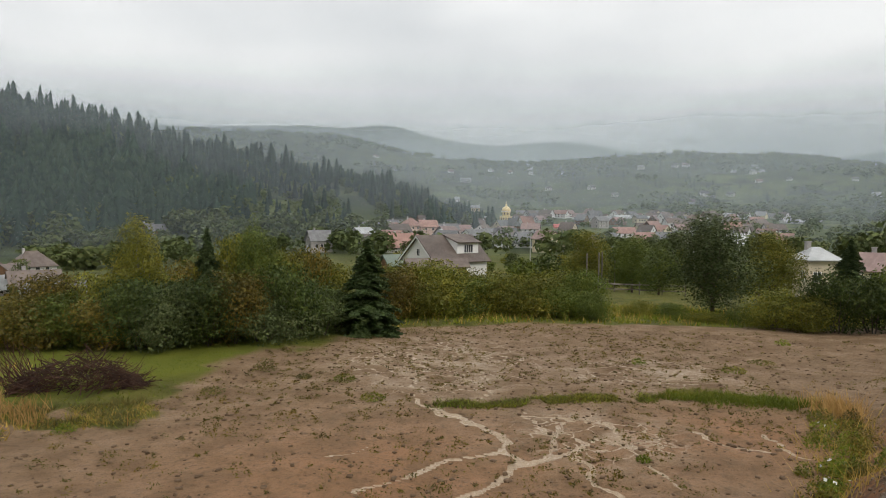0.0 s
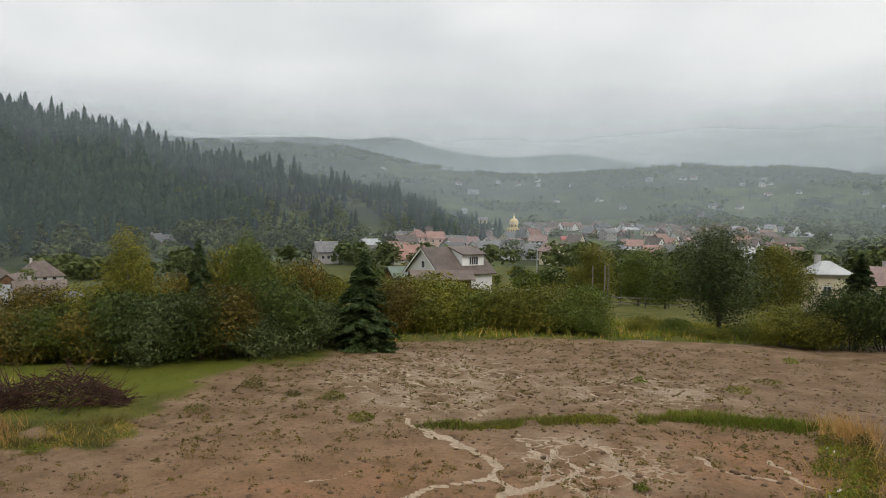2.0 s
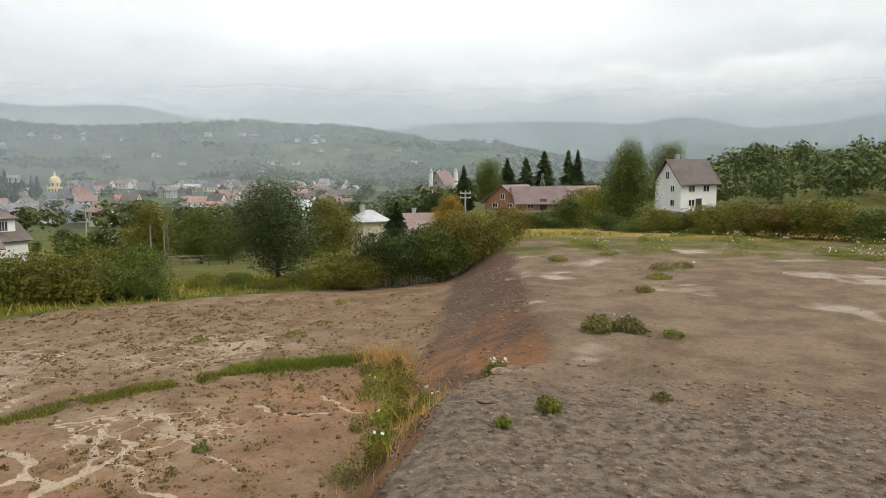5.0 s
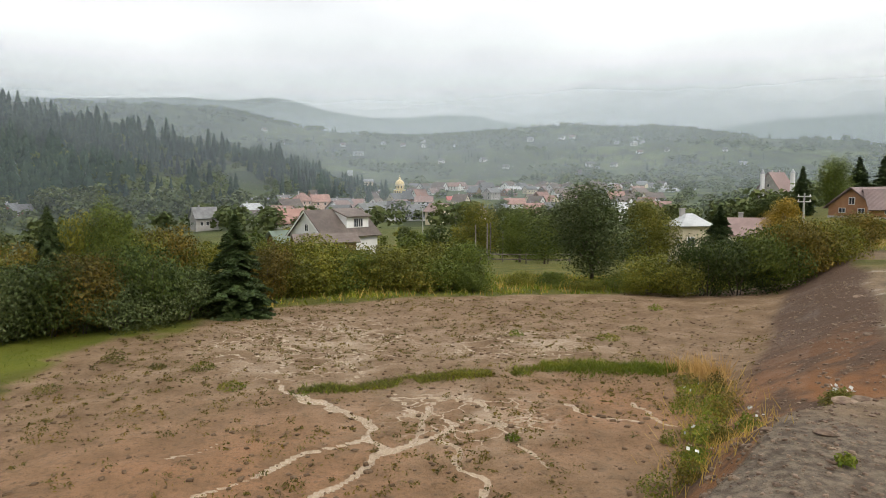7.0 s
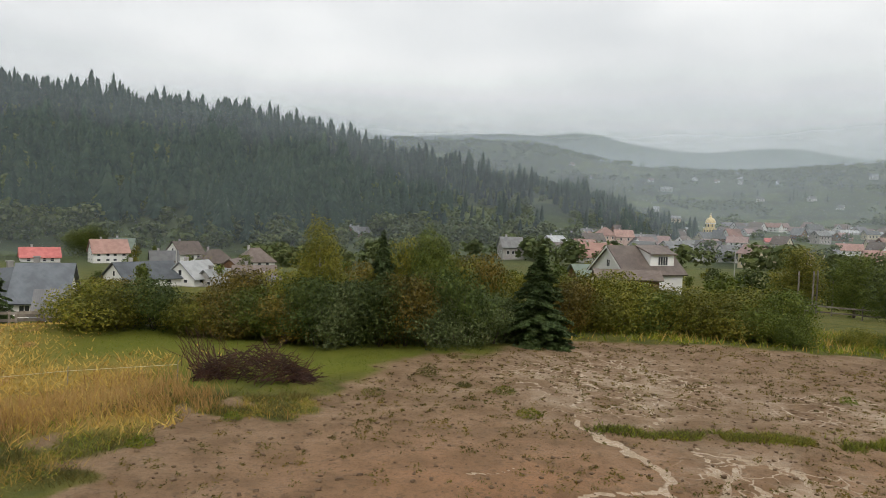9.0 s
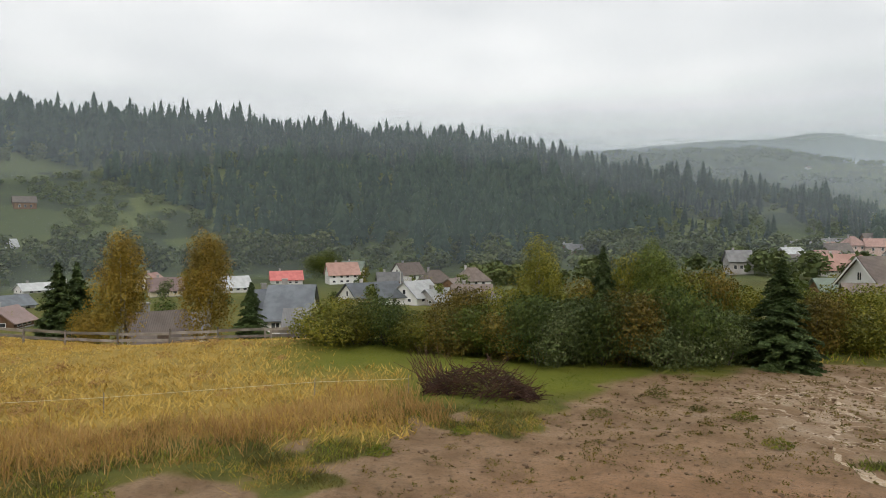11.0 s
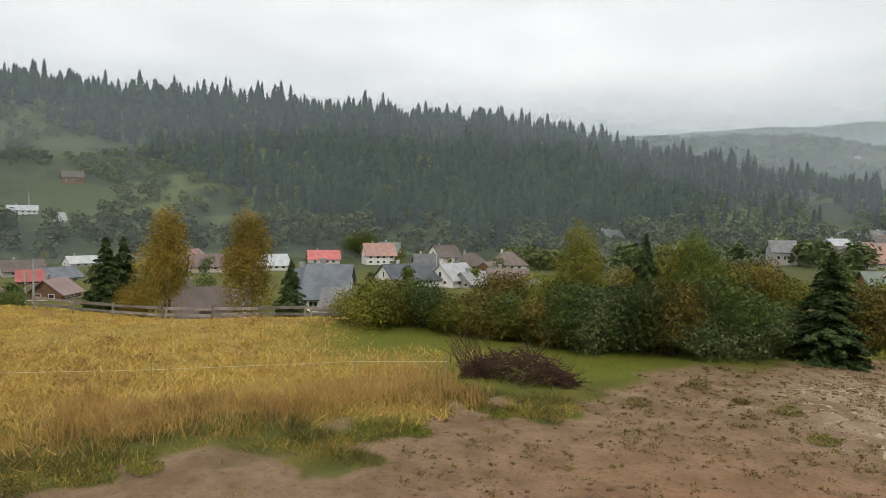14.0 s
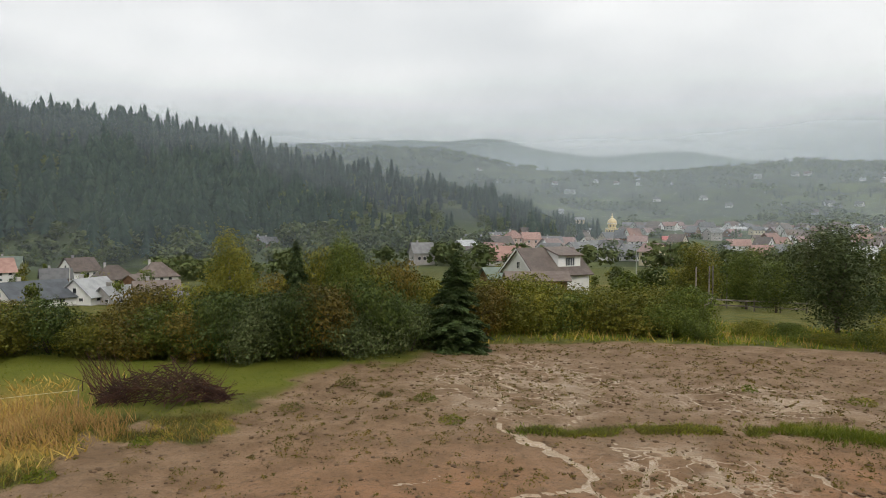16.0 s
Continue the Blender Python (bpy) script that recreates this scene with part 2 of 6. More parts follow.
# azimuth (clockwise from the y axis) against the angle at which each crest stands over the eye
RIDGE_AZ = (-180, -100, -82, -78, -72.6, -70, -65, -59, -52, -44, -40.6, -34.7, -31, -25, -20.3, -17.7, -16.6, -11.5, -8.4, -4.8, -2, 0.7, 5, 180)
RIDGE_EL = (6.0, 8.6, 8.8, 9.0, 8.2, 7.8, 7.6, 7.2, 7.5, 7.1, 6.7, 6.1, 5.8, 5.0, 3.9, 3.6, 3.1, 2.4, 2.0, 1.5, 0.5, -0.6, -1.6, -1.6)
HILL_AZ = (-180, -40, -22, -15.8, -10, -6.6, -3.9, 0, 5, 15, 18.4, 21.3, 27, 30.4, 34.9, 38.4, 41.4, 46, 50, 60, 180)
HILL_EL = (3.0, 5.3, 5.5, 5.7, 5.7, 5.1, 4.5, 4.1, 3.7, 4.0, 4.2, 3.8, 4.0, 3.5, 3.0, 3.2, 2.3, 1.4, 1.0, 1.5, 3.0)
FAR_AZ = (-180, -20, -10, -4, 0, 6, 10, 16, 25, 30, 33, 39, 47, 51, 53.4, 57, 70, 180)
FAR_EL = (5.0, 6.3, 6.5, 6.8, 5.6, 5.4, 5.6, 4.3, 3.6, 4.2, 4.7, 4.6, 4.3, 4.5, 4.9, 3.6, 4.5, 5.0)


def crest(az, azs, els, radius):
    e = sum(np.interp(az + k, azs, els) for k in (-1.5, -0.75, 0, 0.75, 1.5)) / 5
    return 5 + radius * np.tan(np.radians(e))


def bank(x, y):
    """0 on the low mud field, 1 on the raised gravel shelf; the slope between them widens away from the eye."""
    dx, dy = x - 5.0, y - 7.6
    s, q = dx * 0.664 + dy * 0.748, -dx * 0.748 + dy * 0.664
    wob = (vnoise(x, y, 2.2, 5) - 0.5) * 0.5
    toe = np.clip(1.2 + 0.06 * s, 1.0, 2.8)
    edge = np.interp(s, (0, 2.5, 5, 8, 14, 28), (0, -0.5, -1.9, -1.8, -1.3, 0))
    u = np.clip((q + wob - edge) / (toe - edge), 0, 1)
    return 1 - (0.7 * u + 0.3 * u * u * (3 - 2 * u)), s, q


def height(x, y):
    r = np.hypot(x, y)
    az = np.degrees(np.arctan2(x, y))
    left = np.interp(r, (0, 33, 45, 60, 80, 130, 200, 300, 420, 5000), (0, 0, -1.8, -4.6, -7, -10, -12.5, -14.5, -14, -14))
    far_left = np.interp(r, (0, 42, 52, 75, 110, 190, 300, 420, 5000), (0, 0, -1.5, -5, -9, -13, -17, -16, -16))
    front = np.interp(r, (0, 31, 60, 105, 150, 200, 300, 500, 900, 5000), (0, 0, -2.0, -6.2, -8.5, -9.5, -10.5, -12, -12, -12))
    right = np.interp(r, (0, 40, 110, 200, 400, 700, 5000), (0.3, 0.3, 0.2, -1, -7, -11, -11))
    a, b, c = smooth(-70, -55, az), smooth(-24, -8, az), smooth(27, 38, az)
    z = far_left * (1 - a) + (left * (1 - b) + (front * (1 - c) + right * c) * b) * a
    k, s, q = bank(x, y)
    behind = smooth(-2.0, 3.0, -y - 0.2 * np.abs(x)) * smooth(60, 25, r)
    shelf = np.maximum(k * smooth(75, 42, r) * smooth(100, 75, np.abs(az)), behind)
    z = z + 1.3 * np.clip(shelf, 0, 1)
    for azs, els, radius, foot, back in ((RIDGE_AZ, RIDGE_EL, 720, 330, 1000), (HILL_AZ, HILL_EL, 2000, 1000, 2700), (FAR_AZ, FAR_EL, 3900, 2700, 6000)):
        top = crest(az, azs, els, radius) * np.where(radius == 720, smooth(8, 1, np.where(az > 90, 8, az)), 1)
        u = smooth(foot, radius, r) ** 0.85 * np.where(r > radius, 1 - 0.8 * smooth(radius, back, r), 1)
        z = z + np.maximum(top - z, 0) * u
    z = z + 9 * smooth(50, 60, az) * smooth(120, 230, r) * smooth(500, 300, r) * smooth(175, 120, az)
    amp = smooth(50, 300, r)
    z = z + amp * ((vnoise(x, y, 70, 1) - 0.5) * 3 + (vnoise(x, y, 25, 2) - 0.5) * 1.5) + smooth(900, 2000, r) * (vnoise(x, y, 260, 3) - 0.5) * 30
    near = smooth(60, 30, r)
    z = z + near * ((vnoise(x, y, 3.1, 7) - 0.5) * 0.16 + (vnoise(x, y, 0.9, 8) - 0.5) * 0.075 + (vnoise(x, y, 0.33, 9) - 0.5) * 0.034)
    return z


def ground_z(x, y):
    return float(height(np.array([float(x)]), np.array([float(y)]))[0])


def at(az, d):
    """Plan place at azimuth az (degrees, clockwise from the y axis) and distance d."""
    return d * math.sin(radians(az)), d * math.cos(radians(az))


def quick_mesh(name, verts, faces):
    """verts: n x 3; faces: m x 3 or m x 4, all of one size."""
    verts, faces = np.asarray(verts, dtype=np.float32), np.asarray(faces, dtype=np.int32)
    me = bpy.data.meshes.new(name)
    k = faces.shape[1]
    me.vertices.add(len(verts))
    me.vertices.foreach_set("co", verts.ravel())
    me.loops.add(faces.size)
    me.loops.foreach_set("vertex_index", faces.ravel())
    me.polygons.add(len(faces))
    me.polygons.foreach_set("loop_start", np.arange(0, faces.size, k, dtype=np.int32))
    me.update(calc_edges=True)
    return me


def add_float(me, name, values):
    me.attributes.new(name, "FLOAT", "POINT").data.foreach_set("value", np.asarray(values, dtype=np.float32))


# ---- ground: one sheet from the feet to the far mountains ----
def line_distance(x, y, pts):
    best = np.full(x.shape, 1e9)
    for (ax, ay), (bx, by) in zip(pts[:-1], pts[1:]):
        ex, ey = bx - ax, by - ay
        u = np.clip(((x - ax) * ex + (y - ay) * ey) / (ex * ex + ey * ey), 0, 1)
        best = np.minimum(best, np.hypot(x - ax - u * ex, y - ay - u * ey))
    return best


# courses of the rain rills over the mud
RILLS = (
    ((-1.1, 17.3), (-0.7, 16.7), (0.2, 15.7), (0.9, 14.7), (1.0, 14.2), (0.9, 13.6), (0.3, 13.3), (-0.5, 13.0), (-1.2, 12.1), (-2.0, 11.5)),
    ((0.9, 13.6), (1.0, 12.9), (0.7, 12.2), (0.3, 11.6), (-0.1, 11.2)),
    ((2.9, 14.3), (2.3, 13.6), (1.8, 13.1), (1.3, 12.8), (0.9, 12.6)),
    ((1.6, 16.4), (1.9, 15.3), (2.0, 14.3), (1.6, 13.1)),
    ((2.0, 13.2), (2.4, 12.7), (2.5, 11.9), (2.7, 11.1), (2.5, 10.7)),
    ((3.1, 14.3), (3.6, 13.4), (3.8, 12.4), (3.8, 11.5)),
    ((5.3, 15.1), (5.8, 14.2), (6.5, 13.7)),
    ((6.9, 15.0), (6.9, 14.0), (7.2, 13.4)),
    ((-1.1, 17.3), (-1.3, 19.5), (-1.0, 21.5), (-1.5, 23.2)),
    ((-0.7, 16.7), (0.3, 17.6), (0.9, 18.6), (0.2, 20.6), (-0.4, 23.0)),
    ((1.5, 16.3), (2.6, 15.9), (3.4, 15.1), (3.7, 13.6)),
    ((-2.8, 13.1), (-2.3, 13.5), (-2.0, 13.9)),
    ((2.6, 15.9), (2.2, 14.8), (2.6, 13.9)),
)


def mud_mask(x, y):
    wob = (vnoise(x, y, 1.7, 21) - 0.5) * np.where(y < 17, 4.5, 2.0) + (vnoise(x, y, 0.5, 22) - 0.5) * 0.9
    xb = np.interp(y, (2, 6, 8, 14, 19, 24, 29.5, 31), (-15.5, -13.6, -12.8, -9.8, -8.3, -6.4, -2.0, 2.0))
    yb = np.interp(x, (-7, -2, 5, 22), (24.3, 29.4, 30.8, 30.6))
    wob = wob - 2.2 * smooth(0.5, 0.75, vnoise(x, y, 0.95, 23)) * smooth(20, 15, y)
    return smooth(-0.5, 0.5, x - xb + wob) * smooth(-0.25, 0.25, yb - y + wob * 0.25)


AZS = np.radians(np.concatenate([np.arange(-100, 80, 0.4), np.arange(80, 260, 4.0)]))
RADII = np.concatenate([[0.02, 0.6, 1.5, 2.5, 3.5], np.arange(4.2, 9, 0.13), np.arange(9, 26, 0.1), np.arange(26, 47, 0.2), 47 * 1.032 ** np.arange(0, 150)])
RADII = RADII[RADII < 4900]
ga, gr = np.meshgrid(AZS, RADII)
gx, gy = (gr * np.sin(ga)).ravel(), (gr * np.cos(ga)).ravel()
gz = height(gx, gy)
gaz = np.degrees(np.arctan2(gx, gy))
grr = np.hypot(gx, gy)
wobble = (vnoise(gx, gy, 0.8, 11) - 0.5) * 0.5 + (vnoise(gx, gy, 0.25, 12) - 0.5) * 0.22
rill = np.full(gx.shape, 0.0)
for i, course in enumerate(RILLS):
    width = (0.062 if i < 3 else 0.046) * (0.5 + vnoise(gx, gy, 1.3, 15))
    rill = np.maximum(rill, 1 - smooth(width * 0.5, width * 1.9, line_distance(gx + wobble * 0.7, gy + wobble * 0.7, course)))
shelf, bank_s, bank_q = bank(gx, gy)
mud = mud_mask(gx, gy) * (grr < 60) * (shelf < 0.5)
mud = np.where(gy < 1, 0, mud)
rill *= mud * (0.55 + 0.45 * smooth(0.25, 0.5, vnoise(gx, gy, 0.45, 16)))
gz -= rill * 0.05
gravel = smooth(0.2, 0.8, shelf) * smooth(44, 36, grr + (vnoise(gx, gy, 3, 31) - 0.5) * 8) * (np.abs(gaz) < 120)
gravel *= 1 - smooth(30, 36, grr) * smooth(0.45, 0.6, vnoise(gx, gy, 1.2, 32))
slope = smooth(0.03, 0.14, shelf) * smooth(0.99, 0.88, shelf) * (grr < 42) * (bank_s > -3)
gold = smooth(-31, -41, gaz + (vnoise(gx, gy, 2.5, 41) - 0.5) * 10) * smooth(14.5, 18.5, grr + (vnoise(gx, gy, 1.5, 42) - 0.5) * 5) * smooth(60, 48, grr)
gold *= 1 - smooth(-52, -40, gaz) * smooth(21, 27, grr)
gold = np.maximum(gold, smooth(38, 42, gaz) * smooth(40, 46, grr) * smooth(62, 55, grr))
braid = np.maximum(np.exp(-((gx + 0.6) / 3.6) ** 2 - ((gy - 22.5) / 4.8) ** 2), np.exp(-((gx - 6) / 2.8) ** 2 - ((gy - 21) / 2.2) ** 2))
fan = np.exp(-((gx - 3.0) / 2.2) ** 2 - ((gy - 14.6) / 2.2) ** 2)
red = np.clip(np.exp(-((gx + 1.5) / 5) ** 2 - ((gy - 12) / 4) ** 2) + np.exp(-((gx - 6.5) / 2.5) ** 2 - ((gy - 14.5) / 2.5) ** 2) + slope * smooth(24, 12, grr), 0, 1)
shale = smooth(13.5, 10.5, grr + (vnoise(gx, gy, 1.6, 35) - 0.5) * 3) * smooth(0.85, 0.97, shelf)
lawn = smooth(-64, -56, gaz) * smooth(-8, -16, gaz) * smooth(20, 22.5, grr + (vnoise(gx, gy, 2, 37) - 0.5) * 2) * smooth(60, 50, grr)
field = smooth(120, 300, grr)
na, nr = len(AZS), len(RADII)
ii, jj = np.meshgrid(np.arange(nr - 1), np.arange(na), indexing="ij")
j2 = (jj + 1) % na
quads = np.stack([ii * na + jj, ii * na + j2, (ii + 1) * na + j2, (ii + 1) * na + jj], -1).reshape(-1, 4)[:, ::-1]
g_me = quick_mesh("ground", np.stack([gx, gy, gz], 1), quads)
for nm, v in (("mud", mud), ("rill", rill), ("gravel", gravel), ("slope", slope), ("gold", gold), ("braid", braid), ("fan", fan), ("red", red), ("field", field), ("shale", shale), ("lawn", lawn)):
    add_float(g_me, nm, v)
g_me.polygons.foreach_set("use_smooth", np.ones(len(g_me.polygons), dtype=bool))
ground = tagged(new("ground", g_me), "muddy rain-washed field, gravel shelf, meadow and misty green hills", "ground", kind="structure")


def ground_material():
    m, n, l, p = node_mat("ground")
    tc = n.new("ShaderNodeTexCoord").outputs["Object"]

    def att(nm):
        q = n.new("ShaderNodeAttribute")
        q.attribute_name = nm
        return q.outputs["Fac"]
    broad, mid, fine, grain = (noise_tex(n, l, tc, s, d) for s, d in ((0.12, 4), (0.9, 4), (6, 5), (38, 4)))
    hills, patch = noise_tex(n, l, tc, 0.006, 6), noise_tex(n, l, tc, 0.02, 5)
    grass = mixrgb(n, l, steps(n, l, mid, 0.35, 0.65), (0.075, 0.085, 0.014), (0.135, 0.125, 0.024))
    grass = mixrgb(n, l, steps(n, l, broad, 0.55, 0.75), grass, (0.19, 0.145, 0.035))
    gold_c = mixrgb(n, l, steps(n, l, mid, 0.3, 0.7), (0.38, 0.262, 0.066), (0.25, 0.18, 0.042))
    grass = mixrgb(n, l, att("lawn"), grass, mixrgb(n, l, mid, (0.095, 0.118, 0.012), (0.165, 0.170, 0.019)))
    near = mixrgb(n, l, att("gold"), grass, gold_c)
    fields = mixrgb(n, l, steps(n, l, hills, 0.45, 0.6), (0.062, 0.08, 0.032), (0.10, 0.12, 0.042))
    fields = mixrgb(n, l, steps(n, l, patch, 0.48, 0.56), fields, (0.042, 0.056, 0.027))
    col = mixrgb(n, l, att("field"), near, fields)
    mud_c = mixrgb(n, l, steps(n, l, mid, 0.3, 0.7), (0.195, 0.122, 0.067), (0.285, 0.19, 0.113))
    mud_c = mixrgb(n, l, maths(n, l, "MULTIPLY", att("red"), steps(n, l, mid, 0.3, 0.75, 0.25, 0.9)), mud_c, (0.34, 0.165, 0.075))
    mud_c = mixrgb(n, l, steps(n, l, fine, 0.55, 0.68, 0, 0.45), mud_c, (0.085, 0.06, 0.03))
    mud_c = mixrgb(n, l, steps(n, l, noise_tex(n, l, tc, 13, 6, 0.65), 0.5, 0.66, 0, 0.38), mud_c, (0.10, 0.066, 0.035))
    mud_c = mixrgb(n, l, steps(n, l, noise_tex(n, l, tc, 2.4, 5, 0.6, 0.6), 0.5, 0.68, 0, 0.35), mud_c, (0.13, 0.082, 0.045))
    vor = n.new("ShaderNodeTexVoronoi")
    vor.feature = "DISTANCE_TO_EDGE"
    vor.inputs["Scale"].default_value = 1.15
    warp = n.new("ShaderNodeVectorMath")
    warp.operation = "ADD"
    wn1 = n.new("ShaderNodeTexNoise")
    wn1.inputs["Scale"].default_value, wn1.inputs["Detail"].default_value = 0.8, 5
    l.new(tc, wn1.inputs["Vector"])
    sc = n.new("ShaderNodeVectorMath")
    sc.operation = "SCALE"
    sc.inputs["Scale"].default_value = 2.2
    l.new(wn1.outputs["Color"], sc.inputs[0])
    l.new(tc, warp.inputs[0])
    l.new(sc.outputs[0], warp.inputs[1])
    l.new(warp.outputs[0], vor.inputs["Vector"])
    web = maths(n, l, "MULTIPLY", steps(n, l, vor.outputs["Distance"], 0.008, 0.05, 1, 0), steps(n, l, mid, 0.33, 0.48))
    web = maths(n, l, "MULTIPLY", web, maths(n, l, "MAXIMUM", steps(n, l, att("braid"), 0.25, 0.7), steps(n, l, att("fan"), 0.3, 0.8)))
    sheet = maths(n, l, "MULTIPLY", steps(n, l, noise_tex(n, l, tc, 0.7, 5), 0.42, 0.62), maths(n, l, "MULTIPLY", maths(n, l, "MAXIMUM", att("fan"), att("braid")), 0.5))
    wet_sheen = maths(n, l, "MAXIMUM", maths(n, l, "MAXIMUM", steps(n, l, att("rill"), 0.28, 0.55), web), sheet)
    wet_sheen = maths(n, l, "MULTIPLY", wet_sheen, steps(n, l, fine, 0.3, 0.55, 0.55, 1))
    # pale silt, with the sky's reflection in the wet rills mixed into its colour
    mud_c = mixrgb(n, l, wet_sheen, mud_c, (0.55, 0.43, 0.305))
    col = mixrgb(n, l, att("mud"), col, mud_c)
    grav = mixrgb(n, l, steps(n, l, mid, 0.35, 0.65), (0.165, 0.115, 0.072), (0.25, 0.18, 0.115))
    grav = mixrgb(n, l, att("shale"), grav, mixrgb(n, l, steps(n, l, fine, 0.35, 0.65), (0.115, 0.088, 0.064), (0.22, 0.175, 0.13)))
    vg = n.new("ShaderNodeTexVoronoi")
    vg.inputs["Scale"].default_value = 14
    l.new(tc, vg.inputs["Vector"])
    grav = mixrgb(n, l, 0.5, grav, mixrgb(n, l, vg.outputs["Color"], (0.6, 0.6, 0.6), (1.35, 1.3, 1.25)), "MULTIPLY")
    pud = maths(n, l, "MULTIPLY", steps(n, l, noise_tex(n, l, tc, 0.33, 3), 0.56, 0.66), maths(n, l, "SUBTRACT", att("gravel"), maths(n, l, "MAXIMUM", att("slope"), att("shale"))))
    grav = mixrgb(n, l, pud, grav, (0.33, 0.25, 0.18))
    col = mixrgb(n, l, att("gravel"), col, grav)
    sl = mixrgb(n, l, maths(n, l, "MULTIPLY", att("red"), steps(n, l, mid, 0.4, 0.6)), mixrgb(n, l, fine, (0.075, 0.044, 0.029), (0.155, 0.098, 0.063)), (0.26, 0.12, 0.05))
    col = mixrgb(n, l, att("slope"), col, sl)
    col = mixrgb(n, l, 0.5, col, mixrgb(n, l, grain, (0.5, 0.5, 0.5), (1.45, 1.45, 1.45)), "MULTIPLY")
    p.inputs["Specular IOR Level"].default_value = 0.22
    l.new(col, p.inputs["Base Color"])
    gloss = maths(n, l, "MAXIMUM", maths(n, l, "MULTIPLY", wet_sheen, att("mud")), pud)
    damp = maths(n, l, "MULTIPLY", att("mud"), steps(n, l, mid, 0.4, 0.7, 0.05, 0.3))
    l.new(maths(n, l, "SUBTRACT", 0.92, maths(n, l, "ADD", maths(n, l, "MULTIPLY", gloss, 0.6), damp)), p.inputs["Roughness"])
    bump_to(n, l, p, maths(n, l, "ADD", maths(n, l, "MULTIPLY", fine, 0.7), maths(n, l, "MULTIPLY", grain, 0.35)), 1.0, 0.13)
    return m


g_me.materials.append(ground_material())


# ---- see-through pale sheets added as stand-ins for haze over valley and hills ----
def haze_sheet_material(density, base, top):
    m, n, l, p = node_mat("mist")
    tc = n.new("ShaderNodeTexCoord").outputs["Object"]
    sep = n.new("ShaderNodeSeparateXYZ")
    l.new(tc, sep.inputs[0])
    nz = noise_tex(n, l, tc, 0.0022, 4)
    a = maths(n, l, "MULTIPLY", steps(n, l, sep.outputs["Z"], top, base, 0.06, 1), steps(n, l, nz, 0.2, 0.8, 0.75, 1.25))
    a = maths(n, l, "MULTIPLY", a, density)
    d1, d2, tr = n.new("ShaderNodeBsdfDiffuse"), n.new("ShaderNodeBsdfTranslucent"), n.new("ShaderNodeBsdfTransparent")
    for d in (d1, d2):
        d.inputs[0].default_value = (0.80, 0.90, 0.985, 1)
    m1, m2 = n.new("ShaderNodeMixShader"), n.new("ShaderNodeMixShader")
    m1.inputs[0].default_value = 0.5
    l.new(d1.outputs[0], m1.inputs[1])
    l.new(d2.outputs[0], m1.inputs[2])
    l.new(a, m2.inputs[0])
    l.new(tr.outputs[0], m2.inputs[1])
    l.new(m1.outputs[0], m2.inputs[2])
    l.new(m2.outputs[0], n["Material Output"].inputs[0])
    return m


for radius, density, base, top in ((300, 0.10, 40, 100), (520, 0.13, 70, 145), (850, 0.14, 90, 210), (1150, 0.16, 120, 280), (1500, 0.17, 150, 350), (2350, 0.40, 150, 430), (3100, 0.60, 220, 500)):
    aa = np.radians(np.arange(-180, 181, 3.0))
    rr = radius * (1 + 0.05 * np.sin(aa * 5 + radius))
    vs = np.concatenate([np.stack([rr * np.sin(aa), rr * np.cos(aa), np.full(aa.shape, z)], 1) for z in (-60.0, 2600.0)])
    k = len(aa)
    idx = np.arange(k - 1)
    ob = new("haze_sheet", quick_mesh("haze_sheet", vs, np.stack([idx, idx + 1, idx + 1 + k, idx + k], 1)))
    ob.data.materials.append(haze_sheet_material(density, base, top))
    tagged(ob, "thin pale sheet added to stand in for rain mist and haze over the valley", "mist", kind="stuff")


# ---- builders for plants ----
def part(name, me, material, parent, label=""):
    """One mesh object under a thing or under a part; me is a mesh or a bmesh."""
    if isinstance(me, bmesh.types.BMesh):
        b = me
        me = bpy.data.meshes.new(name)
        b.to_mesh(me)
        b.free()
    if material and not me.materials:
        me.materials.append(material)
    ob = new(name, me)
    ob.parent = parent
    if label:
        ob["label"] = label
    return ob


def thing(name, x, y, z, rz=0.0, scale=(1, 1, 1)):
    ob = new(name)
    ob.empty_display_size = 0.2
    ob.matrix_world = Matrix.LocRotScale((x, y, z), Euler((0, 0, radians(rz))), scale)
    return ob


def leaves(rng, pos, nrm, size, aspect=0.55):
    """A diamond leaf at each place, facing about nrm."""
    n = len(pos)
    nrm = nrm + rng.normal(0, 0.55, (n, 3))
    nrm /= np.linalg.norm(nrm, axis=1)[:, None] + 1e-9
    t = np.cross(nrm, rng.normal(0, 1, (n, 3)))
    t /= np.linalg.norm(t, axis=1)[:, None] + 1e-9
    b = np.cross(nrm, t)
    s = (size * rng.uniform(0.6, 1.35, n))[:, None]
    v = np.stack([pos + t * s, pos + b * s * aspect + nrm * s * 0.15, pos - t * s, pos - b * s * aspect + nrm * s * 0.15], 1)
    return v.reshape(-1, 3), np.arange(4 * n).reshape(n, 4)


